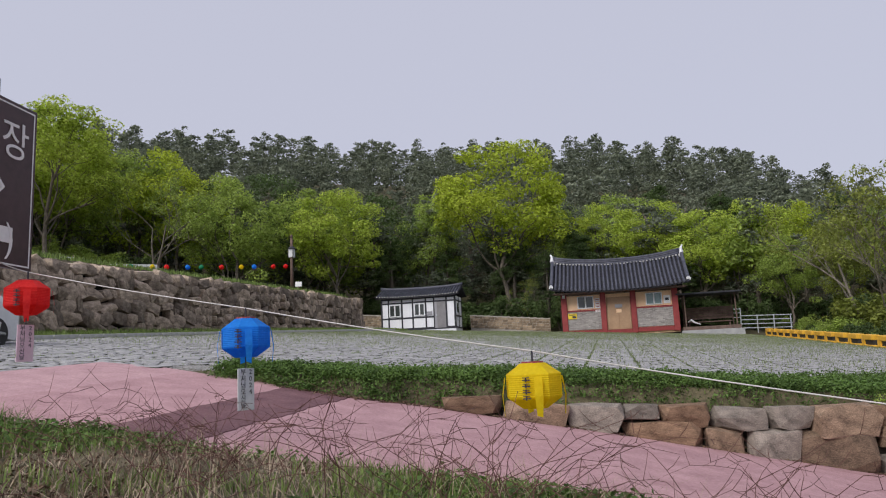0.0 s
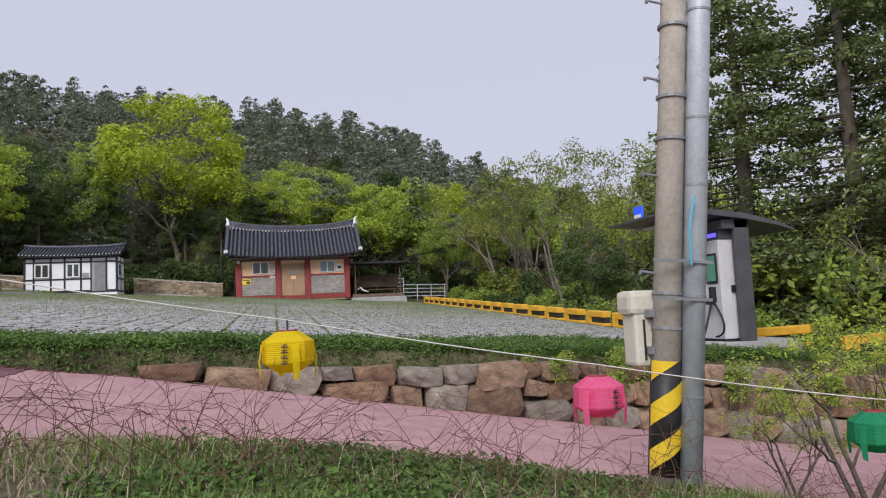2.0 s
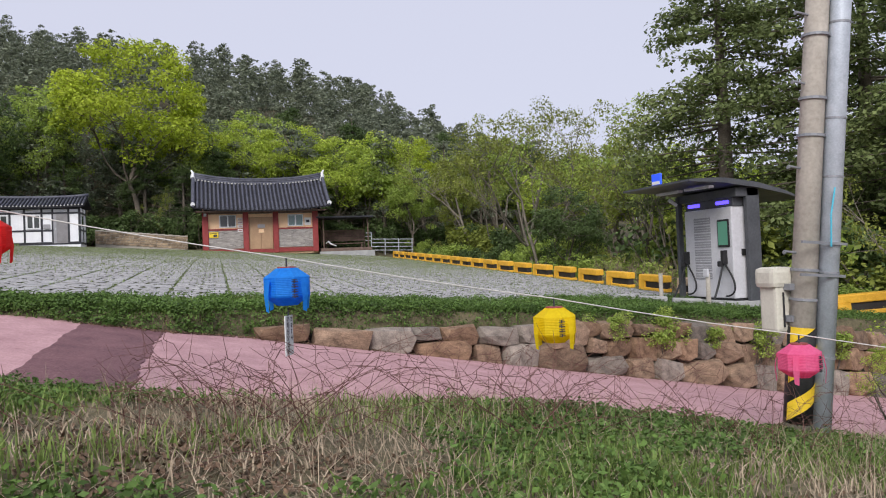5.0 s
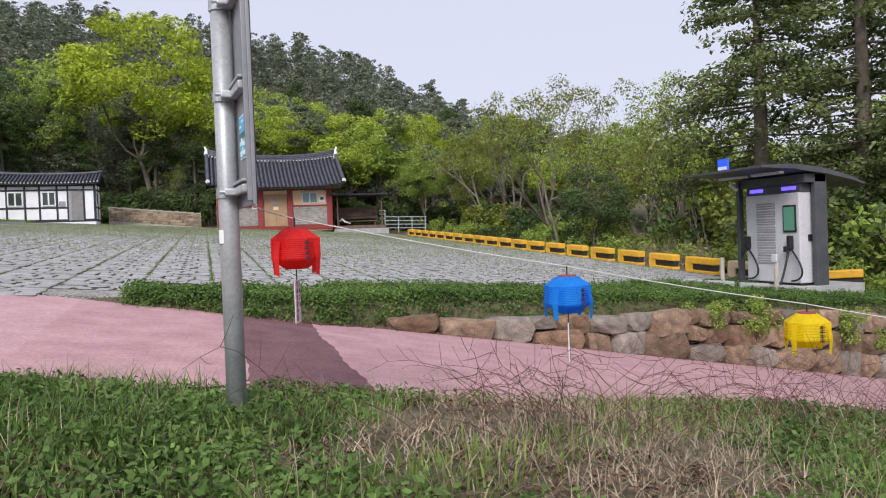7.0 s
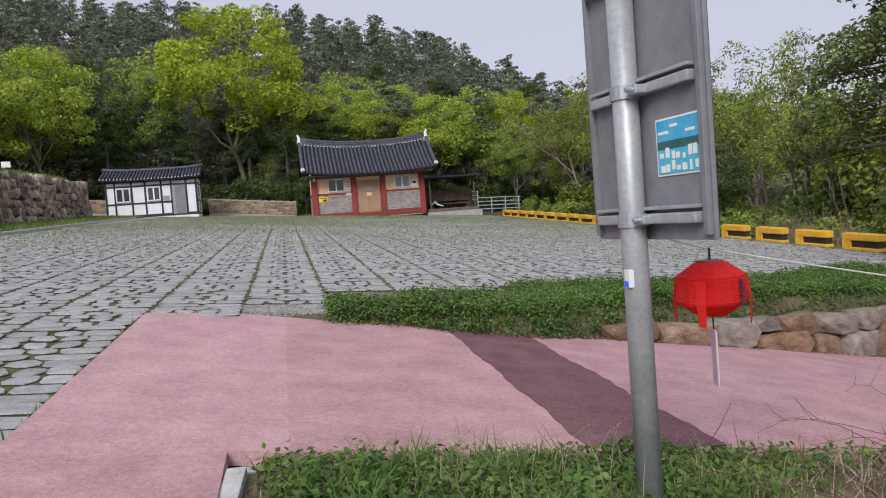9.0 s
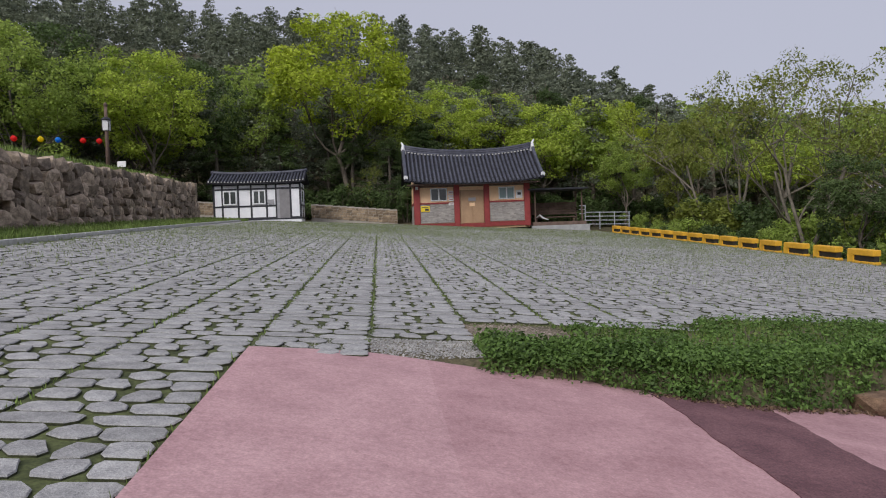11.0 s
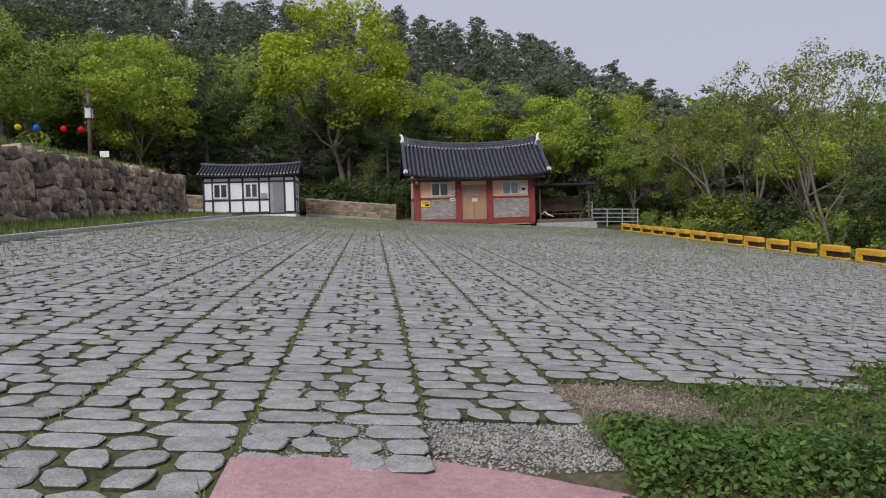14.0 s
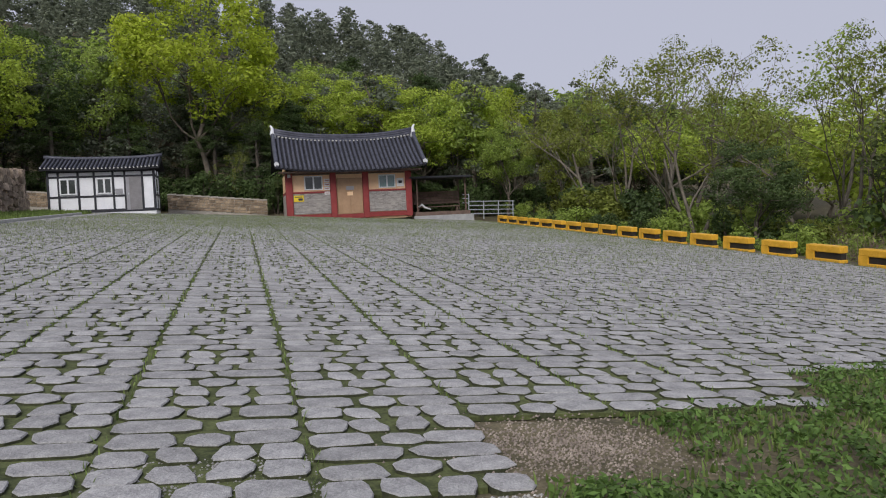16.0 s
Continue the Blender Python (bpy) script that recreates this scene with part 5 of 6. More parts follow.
def tree_parts(kind, seed):
    """Trunk mesh and crown arrays for a tree about 10 m high."""
    g = random.Random(seed)
    tr, tips = Mesh(), []
    if kind == "broad":
        h = 3.4
        pts = [Vector((0, 0, -0.6))]
        for i in range(5):
            pts.append(Vector((g.gauss(0, 0.12), g.gauss(0, 0.12), h * (i + 1) / 5)))
        tr.tube(pts, [0.17, 0.14, 0.12, 0.11, 0.1, 0.095], 8)
        for k in range(5):
            a = k * math.tau / 5 + g.uniform(-0.4, 0.4)
            limb(tr, g, pts[g.choice((3, 4, 5))], Vector((math.cos(a) * 0.8, math.sin(a) * 0.8, 1.0)).normalized(), g.uniform(2.3, 3.1), 0.06, 2, tips)
        limb(tr, g, pts[5], Vector((0, 0, 1)), 3.4, 0.085, 2, tips)
        cen = [tuple(t) for t in tips]
        rad = [g.uniform(0.6, 1.0) for _ in tips]
        for k in range(46):
            a, up = g.uniform(0, math.tau), g.uniform(-0.75, 1.0)
            wide = math.sqrt(max(0.0, 1 - up * up)) * g.uniform(2.2, 3.1)
            cen.append((wide * math.cos(a), wide * math.sin(a), 6.2 + up * g.uniform(2.6, 3.4)))
            rad.append(g.uniform(0.5, 0.95))
        v, f = leaf_cloud(cen, rad, max(8, 15000 // len(cen)), 0.094, seed, 0.6)
    elif kind == "sparse":
        for s in range(3):
            a = s * math.tau / 3 + g.uniform(-0.5, 0.5)
            limb(tr, g, Vector((math.cos(a) * 0.12, math.sin(a) * 0.12, -0.5)), Vector((math.cos(a) * 0.33, math.sin(a) * 0.33, 1)).normalized(), g.uniform(4.2, 5.2), 0.11, 3, tips, 0.16, 0.03)
        cen = [tuple(t) for t in tips]
        rad = [g.uniform(0.4, 0.8) for _ in tips]
        v, f = leaf_cloud(cen, rad, max(4, 3800 // len(cen)), 0.074, seed, 0.7)
    elif kind == "pine":
        pts = [Vector((0, 0, -0.6)), Vector((g.gauss(0, 0.1), g.gauss(0, 0.1), 3)), Vector((g.gauss(0, 0.25), g.gauss(0, 0.25), 6)), Vector((g.gauss(0, 0.4), g.gauss(0, 0.4), 9.4))]
        tr.tube(pts, [0.2, 0.16, 0.11, 0.04], 6)
        cen, rad = [], []
        for i in range(40):
            t = g.uniform(0.22, 1.0)
            z = 9.4 * t
            reach = 2.2 * (1.12 - t) ** 0.7 + 0.25
            a = g.uniform(0, math.tau)
            rr_ = g.uniform(0.35, 1.0) * reach
            c = Vector((rr_ * math.cos(a), rr_ * math.sin(a), z + 0.25 * rr_))
            tr.tube([Vector((0, 0, z - 0.1)), c], [0.04, 0.015], 4, cap=False)
            cen.append(tuple(c))
            rad.append(g.uniform(0.45, 0.85))
        v, f = leaf_cloud(cen, rad, 60, 0.13, seed, 0.5)
    elif kind == "conifer":
        tr.tube([(0, 0, -0.6), (0.05, 0, 5), (0.0, 0.05, 10)], [0.24, 0.15, 0.03], 8)
        cen, rad = [], []
        for i in range(92):
            t = g.uniform(0.05, 0.98)
            z = 10 * t
            reach = 3.0 * (1.05 - t) ** 0.6
            a = g.uniform(0, math.tau)
            for k in (0.45, 0.75, 1.0):
                c = Vector((reach * k * math.cos(a), reach * k * math.sin(a), z - 0.25 * k * k))
                cen.append(tuple(c))
                rad.append(g.uniform(0.35, 0.6))
            tr.tube([Vector((0, 0, z)), c], [0.035, 0.01], 4, cap=False)
        v, f = leaf_cloud(cen, rad, 80, 0.066, seed, 0.5)
    else:  # bush
        cen = [(g.gauss(0, 0.6), g.gauss(0, 0.6), g.uniform(0.3, 1.5)) for _ in range(16)]
        for c in cen:
            tr.tube([(c[0] * 0.2, c[1] * 0.2, -0.3), c], [0.03, 0.01], 4, cap=False)
        v, f = leaf_cloud(cen, [g.uniform(0.3, 0.55) for _ in cen], 130, 0.075, seed, 0.8)
    return tr, v, f


TREE = {}


def tree_data(kind, seed, leaf, bark):
    key = (kind, seed, leaf, bark)
    if key not in TREE:
        tr, v, f = tree_parts(kind, seed)
        TREE[key] = (tr.data("trunk", M[bark], True), arrays("crown", v, f, M[leaf]), (v, f))
    return TREE[key]


def tree(kind, seed, leaf, x, y, height, spread, label, bark="bark", z=None, lean=0, name="tree", turn=None):
    tk, cr, _ = tree_data(kind, seed, leaf, bark)
    s = height / (2.0 if kind == "bush" else 10.0)
    w = s * spread
    t = thing(name, Matrix.Translation((x, y, ground_at(x, y) if z is None else z)) @ pose(0, 0, 0, lean, 0, seed * 67 % 360 if turn is None else turn) @ Matrix.Diagonal((w, w, s, 1)), label, "bush" if kind == "bush" else "tree")
    part("trunk" if kind != "bush" else "stem", tk, None, t)
    part("crown", cr, None, t)
    return t


YG, LG, MG, DK = "broad tree in fresh yellow-green spring leaf", "broad tree in light green spring leaf", "leafy green tree at the wood's edge", "dark evergreen tree in the wood"
# the tall oak between shed and house, and its neighbours
tree("broad", 3, "leaf_yellow", -3.0, 60.0, 20.0, 1.0, "tall oak in yellow-green spring leaf behind the low wall")
tree("broad", 4, "leaf_light", -17.0, 51.0, 13.5, 1.0, LG)
tree("broad", 5, "leaf_mid", -24.5, 46.0, 14.0, 1.05, MG)
tree("sparse", 13, "leaf_mid", -29.0, 41.0, 12.0, 0.8, "slim many-stemmed tree on the terrace", "bark_pale")
tree("broad", 7, "leaf_light", -36.0, 37.0, 15.0, 1.05, LG)
tree("broad", 3, "leaf_mid", -43.0, 33.0, 14.5, 1.0, MG)
tree("broad", 5, "leaf_yellow", -33.0, 50.0, 17.5, 1.0, YG)
tree("broad", 6, "leaf_light", -42.0, 44.0, 19.0, 1.0, LG)
tree("broad", 4, "leaf_mid", -52.0, 36.0, 14.5, 1.1, MG)
tree("broad", 6, "leaf_mid", -21.0, 54.0, 14.0, 1.1, MG)
tree("broad", 3, "leaf_dark", -28.0, 55.0, 16.0, 1.1, DK)
tree("broad", 7, "leaf_mid", -39.0, 50.0, 17.0, 1.1, MG)
tree("broad", 4, "leaf_yellow", -48.0, 46.0, 19.0, 1.1, YG)
tree("broad", 5, "leaf_dark", -15.0, 60.0, 14.0, 1.0, DK)
tree("broad", 7, "leaf_mid", -11.0, 60.0, 12.5, 0.9, MG)
tree("broad", 6, "leaf_mid", 1.5, 63.0, 12.0, 0.85, MG)
tree("broad", 5, "leaf_light", 7.0, 65.0, 12.5, 0.95, LG)
tree("broad", 4, "leaf_light", 11.5, 62.0, 12.5, 1.15, LG)
tree("broad", 3, "leaf_light", 15.5, 58.5, 11.5, 1.15, LG)
tree("broad", 7, "leaf_light", 19.5, 60.0, 12.0, 1.1, LG)
tree("broad", 6, "leaf_yellow", 24.5, 64.0, 12.0, 1.0, YG)
tree("broad", 5, "leaf_mid", 21.5, 54.0, 8.5, 0.9, MG)
tree("broad", 4, "leaf_sparse", 24.5, 50.0, 10.0, 0.75, "slim young tree in thin light leaf", "bark_pale")
tree("broad", 7, "leaf_mid", 30.0, 58.0, 11.0, 1.0, MG)
tree("sparse", 11, "leaf_sparse", 23.6, 41.0, 15.5, 0.8, "half-bare tree with thin new leaves past the barriers", "bark_pale")
tree("sparse", 12, "leaf_sparse", 25.2, 36.0, 15.5, 0.9, "half-bare tree with thin new leaves past the barriers", "bark_pale")
tree("sparse", 13, "leaf_sparse", 23.5, 31.0, 13.5, 0.9, "half-bare tree with thin new leaves past the barriers", "bark_pale")
tree("sparse", 11, "leaf_mid", 28.0, 27.0, 14.5, 0.9, "half-bare tree with thin new leaves past the barriers", "bark_pale")
tree("sparse", 12, "leaf_sparse", 25.0, 21.0, 12.5, 0.8, "half-bare tree with thin new leaves past the barriers")
tree("sparse", 13, "leaf_mid", 23.6, 16.5, 9.0, 0.7, "thin-leaved tree past the barriers", "bark_pale")
tree("broad", 3, "leaf_dark", 22.5, 25.0, 6.0, 1.1, "dark leafy shrub tree past the barriers")
for i, (x, y, h) in enumerate(((24.6, 14.6, 14.0), (27.5, 12.0, 15.0), (31.5, 13.5, 16.0), (28.0, 7.5, 13.0), (33.5, 7.0, 15.5), (30, 2.5, 13.0), (38, 11.0, 16.0))):
    tree("conifer", 21 + i % 3, "leaf_conifer", x, y, h * 1.12, 1.12, "tall dark conifer behind the charging station")
for x, y, h in ((10.3, -6.0, 1.9), (11.3, -6.5, 2.6), (10.0, -5.6, 1.1), (12.2, -5.7, 2.2)):
    tree("sparse", 13, "leaf_light", x, y, h, 1.25, "young shrub with fresh green leaves on the verge", name="shrub")
for i in range(16):
    x = 9.7 + i * 0.55
    tree("bush", 31 + i % 3, "leaf_mid", x, float(edge_y(x)) + (0.1 if i % 2 else 0.55), 0.5 + 0.13 * (i % 4), 0.9, "green creeper over the stone wall", name="bush", z=float(road_z(x, 0)) + 0.2 + 0.35 * (i % 2))
tree("sparse", 11, "leaf_sparse", 20.8, 0.6, 8.0, 0.8, "thin-leaved young tree near the lane", "bark_pale")
for i, (x, y, h) in enumerate(((-2.2, 60.5, 9), (1.2, 58.5, 7.5), (-8.5, 58.5, 8), (-13.5, 56, 8.5), (13, 56.5, 6.5), (4.5, 60, 9))):
    tree("conifer", 21 + i % 3, "leaf_dark", x, y, h, 1.15, DK)
tree("sparse", 12, "leaf_sparse", -0.9, 57.0, 6.0, 0.55, "small forked bare tree behind the low wall", "bark_pale")

# undergrowth along the wood's edge
g = random.Random(5)
spots = []
for i in range(46):
    spots.append((-22 + i * 1.05 + g.uniform(-0.4, 0.4), 55.2 + g.uniform(0, 2.5), g.uniform(2.2, 4.2), "leaf_dark"))
for i in range(34):
    yy = 4 + i * 1.45
    spots.append((20.6 + g.uniform(0, 1.6), yy, g.uniform(1.2, 2.6), g.choice(("leaf_dark", "leaf_mid", "leaf_mid"))))
for i in range(34):
    yy = 4 + i * 1.45
    spots.append((23.5 + g.uniform(0, 3.0), yy, g.uniform(2.6, 5.0), g.choice(("leaf_mid", "leaf_dark", "leaf_mid", "leaf_sparse"))))
for i in range(26):
    spots.append((-20 - i * 1.3 + g.uniform(-0.5, 0.5), 46.5 - i * 0.55 + g.uniform(0, 3), g.uniform(2.0, 4.2), g.choice(("leaf_dark", "leaf_mid"))))
for x, y, h, lf in spots:
    tree("bush", 31 + int(x * 7 + y) % 3, lf, x, y, h, g.uniform(0.75, 1.15), "dense dark undergrowth bush at the wood's edge", name="bush", turn=g.uniform(0, 360))

# brush of dead twigs past the barriers
tw = Mesh()
for i in range(420):
    x, y = 20.9 + g.uniform(-0.8, 1.6), 15.5 + g.uniform(-2.6, 2.6)
    p = Vector((x, y, ground_at(x, y)))
    tips = []
    limb(tw, g, p, Vector((g.gauss(0, 0.5), g.gauss(0, 0.5), 1)).normalized(), g.uniform(0.9, 1.7), 0.012, 0, tips, 0.3)
tagged(new("brushwood", tw.data("brushwood", M["twig"])), "tangle of reddish dead brushwood past the barriers", "brushwood", kind="stuff")

# woods on the hill, too many to count
def forest(name, spots, kinds, label):
    vs, fs, n = {}, {}, {}
    g = random.Random(9)
    for x, y, h in spots:
        kind, seed, leaf = g.choice(kinds)
        tk, cr, (v, f) = tree_data(kind, seed, leaf, "bark")
        s = h / 10.0
        w = s * g.uniform(0.9, 1.35)
        a = g.uniform(0, math.tau)
        c, si = math.cos(a), math.sin(a)
        z = ground_at(x, y)
        keep = slice(None) if kind != "broad" else slice(None, None, 4)
        grow = 1.0 if kind != "broad" else 1.7
        q = v.reshape(-1, 4, 3)[keep]
        m = q.mean(1, keepdims=True)
        vv = (m + (q - m) * grow).reshape(-1, 3)
        if math.hypot(x, y + 5) > 95:
            q = vv.reshape(-1, 4, 3)[::3]
            m = q.mean(1, keepdims=True)
            vv = (m + (q - m) * 1.75).reshape(-1, 3)
        u = np.stack([(vv[:, 0] * c - vv[:, 1] * si) * w + x, (vv[:, 0] * si + vv[:, 1] * c) * w + y, vv[:, 2] * s + z], -1)
        vs.setdefault(leaf, []).append(u)
        tv = np.array([q.co for q in tk.vertices])
        if math.hypot(x, y + 5) < 90:
            tf = [tuple(p.vertices) for p in tk.polygons]
            B_ = vs.setdefault("bark", Mesh())
            B_.add(np.stack([(tv[:, 0] * c - tv[:, 1] * si) * w + x, (tv[:, 0] * si + tv[:, 1] * c) * w + y, tv[:, 2] * s + z], -1), tf)
    wood = thing(name, pose(0, 0, 0), label, "forest", kind="stuff")
    for leaf, u in vs.items():
        if leaf == "bark":
            o = part("trunks", u, M["bark"], wood)
        else:
            u = np.concatenate(u)
            o = part("foliage", arrays("foliage", u, np.arange(len(u)).reshape(-1, 4), M[leaf]), None, wood)
        o["kind"] = "stuff"


g = random.Random(17)
spots = []
for i in range(7000):
    th, d = radians(g.uniform(-56, 36)), g.uniform(64, 200)
    x, y = d * math.sin(th), d * math.cos(th) - 5
    h = g.uniform(8, 13)
    gap = 2.2 + d * 0.012
    if y < 30 and x > -40 or (x > 17 and y < 56):
        continue
    if all(abs(x - a) > gap or abs(y - b) > gap for a, b, _ in spots[-420:]) and len(spots) < 900:
        spots.append((x, y, h))
near_wood = [s for s in spots if math.hypot(s[0], s[1]) < 100]
far_wood = [s for s in spots if math.hypot(s[0], s[1]) >= 100]
PINES = [("pine", 41, "leaf_pine"), ("pine", 42, "leaf_pine"), ("pine", 43, "leaf_pine")]
forest("hillside_wood", near_wood, PINES * 3 + [("broad", 6, "leaf_mid"), ("broad", 7, "leaf_mid"), ("conifer", 21, "leaf_dark")], "mixed spring wood on the lower hillside")
forest("hilltop_pines", far_wood, PINES, "grey-green pine wood along the ridge")
spots = [(34 + g.uniform(0, 34), 2 + i * 1.1 + g.uniform(-1, 1), g.uniform(7, 12)) for i in range(70)]
forest("roadside_wood", spots, [("broad", 4, "leaf_mid"), ("sparse", 12, "leaf_sparse"), ("broad", 6, "leaf_light"), ("broad", 5, "leaf_sparse")], "mixed wood falling away past the barriers")


# ---- grass, weeds and brambles ----
def blades(name, pts, h0, h1, width, material, seed, label, lean=0.5):
    """Bent grass blades as one mesh: two quads each."""
    g_ = np.random.default_rng(seed)
    p = np.array(pts)
    n = len(p)
    z = land(p[:, 0], p[:, 1]) - 0.06
    h = g_.uniform(h0, h1, n)
    a = g_.uniform(0, math.tau, n)
    l1 = g_.uniform(0.05, lean, n) * h
    dx, dy = np.cos(a), np.sin(a)
    w = width * g_.uniform(0.6, 1.3, n)
    px, py = -dy * w, dx * w
    b = np.stack([p[:, 0], p[:, 1], z], -1)
    side = np.stack([px, py, np.zeros(n)], -1)
    mid = b + np.stack([dx * l1 * 0.35, dy * l1 * 0.35, h * 0.6], -1)
    tip = b + np.stack([dx * l1, dy * l1, h], -1)
    v = np.stack([b - side, b + side, mid + side * 0.75, mid - side * 0.75, tip], 1).reshape(-1, 3)
    k = np.arange(n)[:, None] * 5
    me = bpy.data.meshes.new(name)
    me.from_pydata(v.tolist(), [], (k + np.array([0, 1, 2, 3])).tolist() + (k + np.array([3, 2, 4])).tolist())
    me.materials.append(M[material])
    me.update()
    return tagged(new(name, me), label, "grass", kind="stuff")


g_ = np.random.default_rng(8)


def scatter(n, x0, x1, y0, y1, keep):
    x, y = g_.uniform(x0, x1, n), g_.uniform(y0, y1, n)
    k = keep(x, y)
    return np.stack([x[k], y[k]], -1)


def clump(x, y, s=1.3):
    return 0.5 + 0.5 * np.sin(x * s + 1.7 * np.sin(y * s * 0.8)) * np.cos(y * s * 1.2 + np.sin(x * s * 0.6))


verge = lambda x, y: (x > np.interp(y, [-9, -5.0], [0.3, 0.3])) & (y < -5.12)
blades("verge_grass", scatter(60000, 0.3, 12, -9.2, -5.1, lambda x, y: verge(x, y) & (clump(x, y, 1.7) > g_.uniform(0.25, 0.95, len(x)))), 0.03, 0.16, 0.006, "grass", 1, "rough green grass on the verge", 0.9)
blades("verge_straw", scatter(34000, 0.3, 12, -9.2, -5.1, lambda x, y: verge(x, y) & (clump(x + 3, y) > g_.uniform(-0.1, 1.1, len(x)))), 0.02, 0.11, 0.004, "straw", 2, "dry straw-coloured grass on the verge", 3.0)
blades("dry_stems", scatter(9000, 1.0, 12, -9.0, -5.1, lambda x, y: verge(x, y) & (clump(x + 2, y, 1.5) > g_.uniform(0.2, 0.9, len(x)))), 0.1, 0.34, 0.0018, "straw", 22, "thin dead stems standing in the verge", 1.9)
tuft = [(0.9, -5.7), (1.1, -5.5), (1.45, -5.6), (1.7, -5.45), (0.75, -6.0), (1.2, -6.3), (1.5, -6.45), (1.75, -6.25), (1.0, -6.6), (2.4, -6.5), (1.35, -6.8)]
blades("tall_grass", np.concatenate([g_.normal(c, 0.12, (130, 2)) for c in tuft]), 0.06, 0.24, 0.005, "weed", 11, "tall lush grass tufts on the verge", 1.8)
bank = lambda x, y: (y > edge_y(x) + np.interp(x, [3.6, 4.2], [0.02, 0.2])) & (y < front_y(x) - 0.05) & (x > 0.95)
blades("bank_grass", scatter(70000, 0.9, 19, -1.2, 7, lambda x, y: bank(x, y) & (np.hypot(x - 1.4, y - 0.6) > 0.6) & (clump(x, y, 1.9) > g_.uniform(-0.2, 0.8, len(x)))), 0.03, 0.085, 0.008, "grass", 3, "short green grass on the bank above the wall", 0.8)
blades("bank_grass", scatter(45000, -8, 18, -5, 48, lambda x, y: (np.abs((x + 0.51) % 1.0 - 0.5) < 0.04) & (y > front_y(x))), 0.085, 0.125, 0.008, "grass", 4, "tufts of grass in the paving joints", 0.8)
blades("bank_grass", scatter(60000, -5, 8, -5, 9, lambda x, y: (np.abs((x + 0.51) % 1.0 - 0.5) < 0.035) & (y > front_y(x) + 0.1)), 0.07, 0.1, 0.005, "grass", 19, "short grass along the paving strips", 0.8)
blades("joint_moss", scatter(230000, -8, 17, 4, 48, lambda x, y: (y > front_y(x)) & (g_.uniform(0, 1, len(x)) < np.interp(y, [4, 16, 30], [0.1, 0.55, 1.0])) & (x > kerb_x(y) + 0.1) & (clump(x, y, 0.35) + 0.5 * clump(x, y, 5.0) > g_.uniform(-0.2, 1.2, len(x)))), 0.085, 0.125, 0.011, "moss", 9, "fine grass growing in the joints of the far paving", 0.5)
blades("strip_grass", scatter(40000, -12, -7.6, -6, 46, lambda x, y: (x < kerb_x(y) - 0.12) & (x > wall_x(y) + 0.1)), 0.06, 0.3, 0.014, "grass", 5, "grass strip below the high stone wall", 0.7)
blades("terrace_grass", scatter(30000, -20, -10, -8, 44, lambda x, y: (x < wall_x(y) - 0.45)), 0.08, 0.3, 0.02, "grass", 6, "grass along the top of the high wall", 0.7)


def weeds(name, pts, size, seed, material, label, raised=0.0):
    """Low leafy weeds: small blades in rosettes."""
    g2 = np.random.default_rng(seed)
    lift = 0.1 * clump(pts[:, 0], pts[:, 1], 2.9) * g2.uniform(0, 1, len(pts))
    c = np.c_[pts, land(pts[:, 0], pts[:, 1]) - 0.03 + lift + raised]
    v, f = leaf_cloud(c, g2.uniform(0.06, 0.17, len(c)), 16, size, seed, 0.6)
    return tagged(new(name, arrays(name, v, f, M[material])), label, "weeds", kind="stuff")


weeds("verge_weeds", scatter(11000, 0.4, 12, -8.8, -5.1, lambda x, y: verge(x, y) & (clump(x, y, 0.9) > g_.uniform(0.1, 0.6, len(x)) + np.interp(x, [0.4, 1.9, 2.5, 4], [0.42, 0, 0, 0.22]))), 0.024, 3, "weed", "leafy green weeds on the verge")
weeds("bank_weeds", scatter(12000, 1.0, 19, -1.2, 7, lambda x, y: bank(x, y) & (np.hypot((x - 1.4) / 1.1, y - 0.55) > 0.6)), 0.023, 4, "weed", "low clover and weeds on the bank")
weeds("bank_edge_weeds", scatter(16000, 0.95, 16, -1.5, 1.6, lambda x, y: bank(x, y) & (y < edge_y(x) + 0.75)), 0.022, 24, "weed", "weeds hanging over the edge of the bank", 0.05)
fallen = scatter(9000, 0.3, 9, -8.8, -5.1, lambda x, y: verge(x, y) & (clump(x + 1, y, 1.1) + 0.9 * (x < 1.5) > g_.uniform(0.35, 1.3, len(x))))
v, f = leaf_cloud(np.c_[fallen, land(fallen[:, 0], fallen[:, 1]) - 0.03], np.full(len(fallen), 0.07), 6, 0.02, 14, 0.35)
tagged(new("leaf_litter", arrays("leaf_litter", v, f, M["litter"])), "brown dead leaves scattered on the verge", "leaves", kind="stuff")

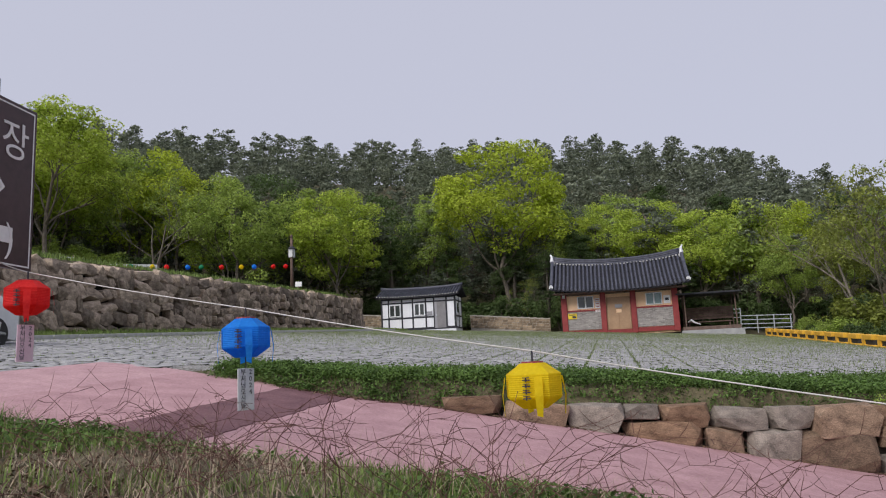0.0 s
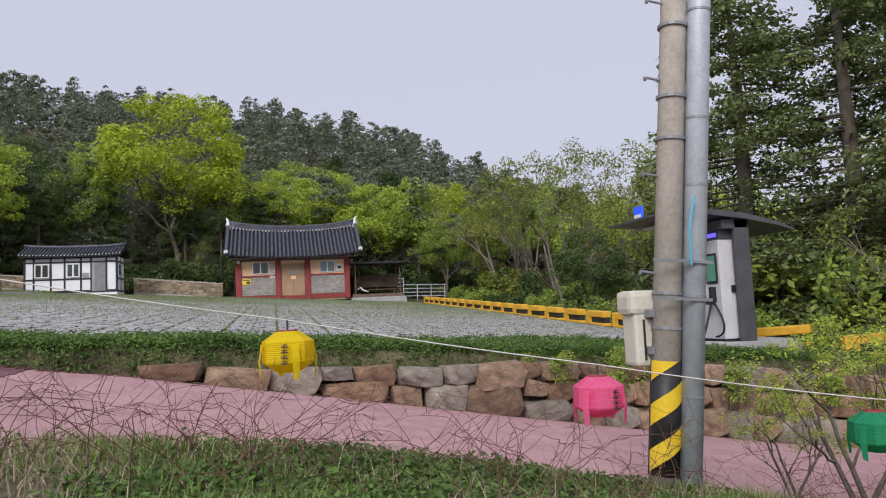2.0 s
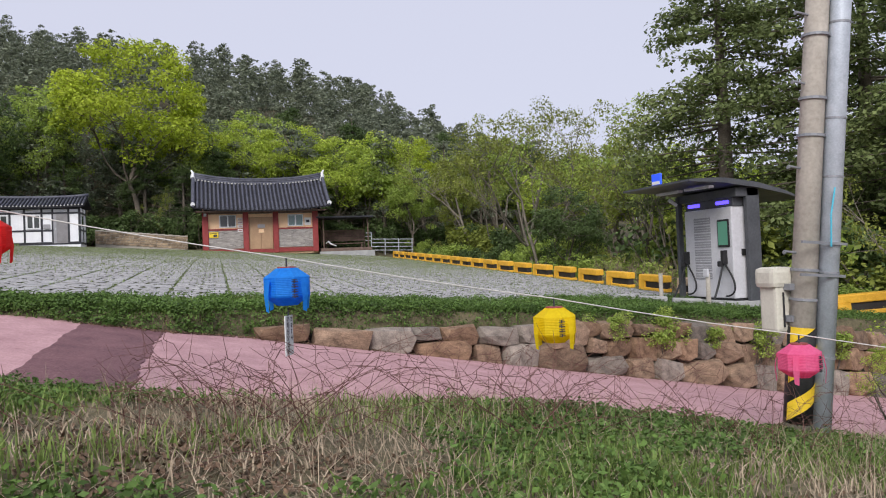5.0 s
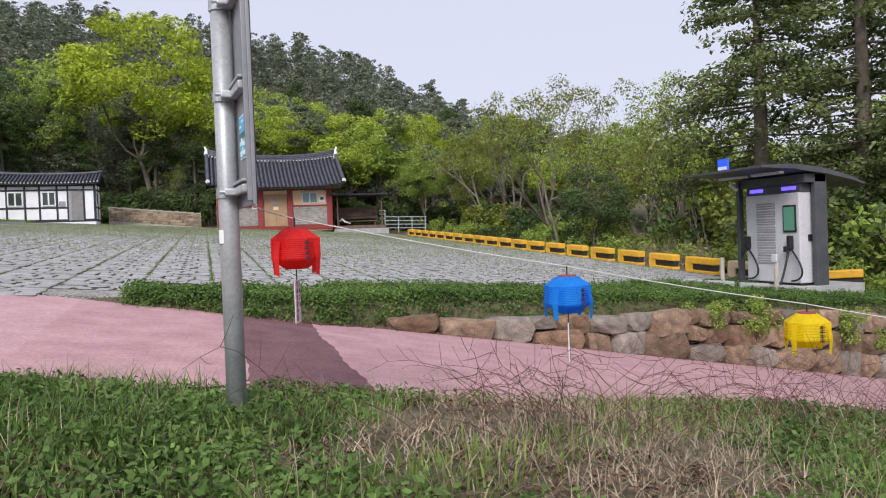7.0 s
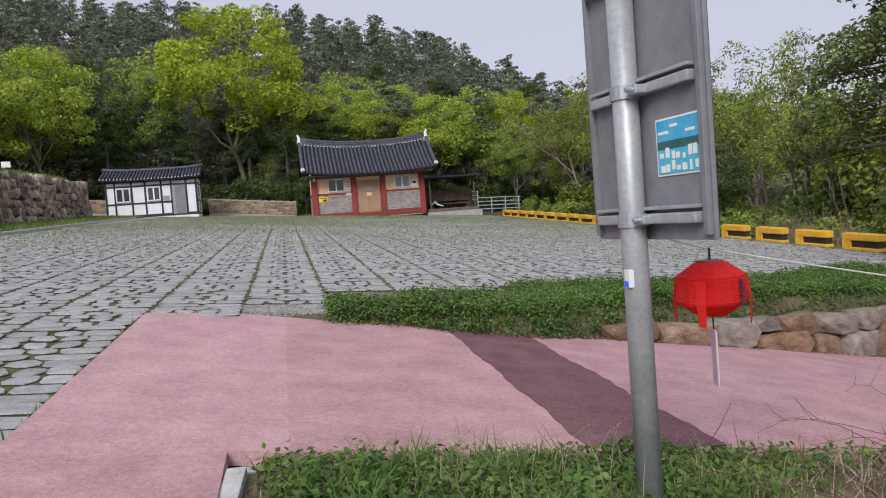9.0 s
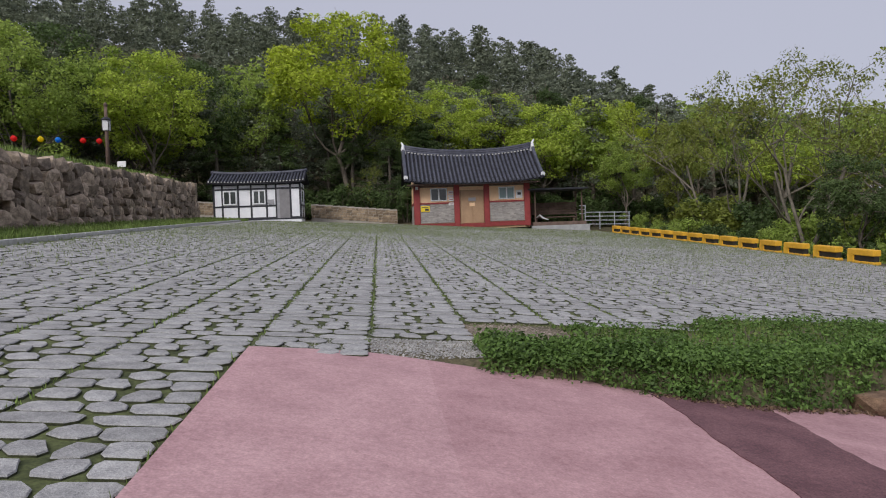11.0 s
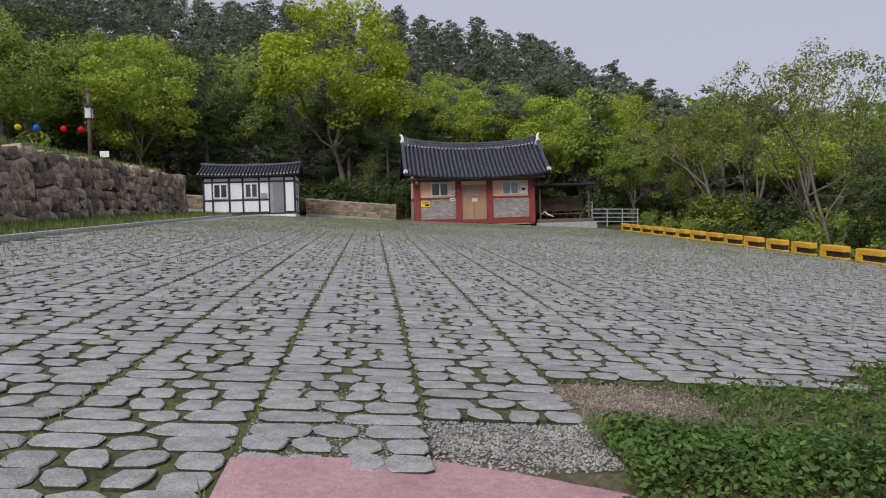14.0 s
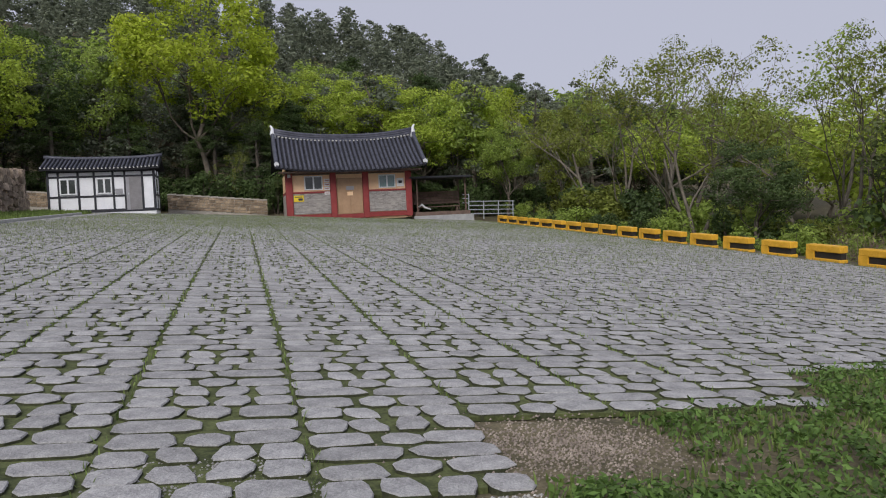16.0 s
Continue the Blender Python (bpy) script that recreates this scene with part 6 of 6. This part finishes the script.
# arching brambles
br, lf = Mesh(), []
g = random.Random(23)
for i in range(230):
    x = g.choice((g.uniform(2.0, 11.5), g.gauss(4.1, 0.3), g.gauss(5.6, 0.3), g.gauss(7.4, 0.35), g.gauss(10.0, 0.8)))
    y = g.gauss(-6.3, 0.4)
    if x < 1.2 or y > -5.2 or math.hypot(x - 2.05, y + 5.94) < 0.3:
        continue
    p = Vector((x, y, ground_at(x, y) - 0.05))
    a = g.uniform(0, math.tau)
    reach, top = g.uniform(0.4, 1.3), g.uniform(0.12, 0.55)
    pts = []
    for k in range(8):
        t = k / 7
        pts.append(p + Vector((math.cos(a) * reach * t + g.gauss(0, 0.012), math.sin(a) * reach * t * 0.6 + g.gauss(0, 0.012), top * math.sin(min(t * 2.1, 2.75)) + g.gauss(0, 0.012))))
    br.tube(pts, [0.0027 - 0.0017 * k / 7 for k in range(8)], 4, cap=False)
    for k in (3, 5, 6):
        d = Vector((g.gauss(0, 1), g.gauss(0, 1), g.gauss(0.5, 0.6))).normalized() * g.uniform(0.08, 0.22)
        br.tube([pts[k], pts[k] + d * 0.5, pts[k] + d + Vector((0, 0, 0.02))], [0.002, 0.0016, 0.001], 4, cap=False)
tagged(new("brambles", br.data("brambles", M["stem"])), "bare reddish bramble stems arching over the verge", "brambles", kind="stuff")

# fallen leaves and grit along the foot of the field-stone wall
g3 = np.random.default_rng(12)
lx = g3.uniform(2.2, 15, 1500)
ly = edge_y(lx) + 0.06 - np.abs(g3.normal(0, 0.07, 1500))
v, f = leaf_cloud(np.stack([lx, ly, road_z(lx, ly) + 0.012], -1), np.full(1500, 0.03), 5, 0.016, 12, 0.3)
tagged(new("leaf_litter", arrays("leaf_litter", v, f, M["litter"])), "dark leaf litter along the foot of the wall", "leaves", kind="stuff")

# loose gravel where the paving stops
gr, dirt = Mesh(), Mesh()
for i in range(9000):
    if i % 3 == 0:
        x, y = g.uniform(0.0, 0.97), g.uniform(-0.75, -0.02)
    elif i % 3 == 1:
        x, y = g.gauss(1.45, 0.36), g.gauss(0.55, 0.25)
    else:
        x, y = g.uniform(-1.0, 0.0), -0.85 + 1.5 * g.random() ** 1.8
    s = g.uniform(0.004, 0.013)
    if y > float(front_y(x)):
        z = float(lot_z(x, y)) - 0.022
    else:
        z = ground_at(x, y) - 0.06
    (dirt if i % 3 == 1 else gr).add([(x - s, y, z), (x, y - s * 0.8, z), (x + s, y + s * 0.2, z), (x, y + s, z), (x + s * 0.1, y, z + s * 0.9)], [(0, 1, 4), (1, 2, 4), (2, 3, 4), (3, 0, 4)])
tagged(new("loose_gravel", gr.data("loose_gravel", M["gravel"])), "patch of loose grey gravel at the paving's edge", "gravel", kind="stuff")
tagged(new("loose_gravel", dirt.data("loose_gravel", M["grit"])), "patch of brown grit and soil beside the paving", "gravel", kind="stuff")
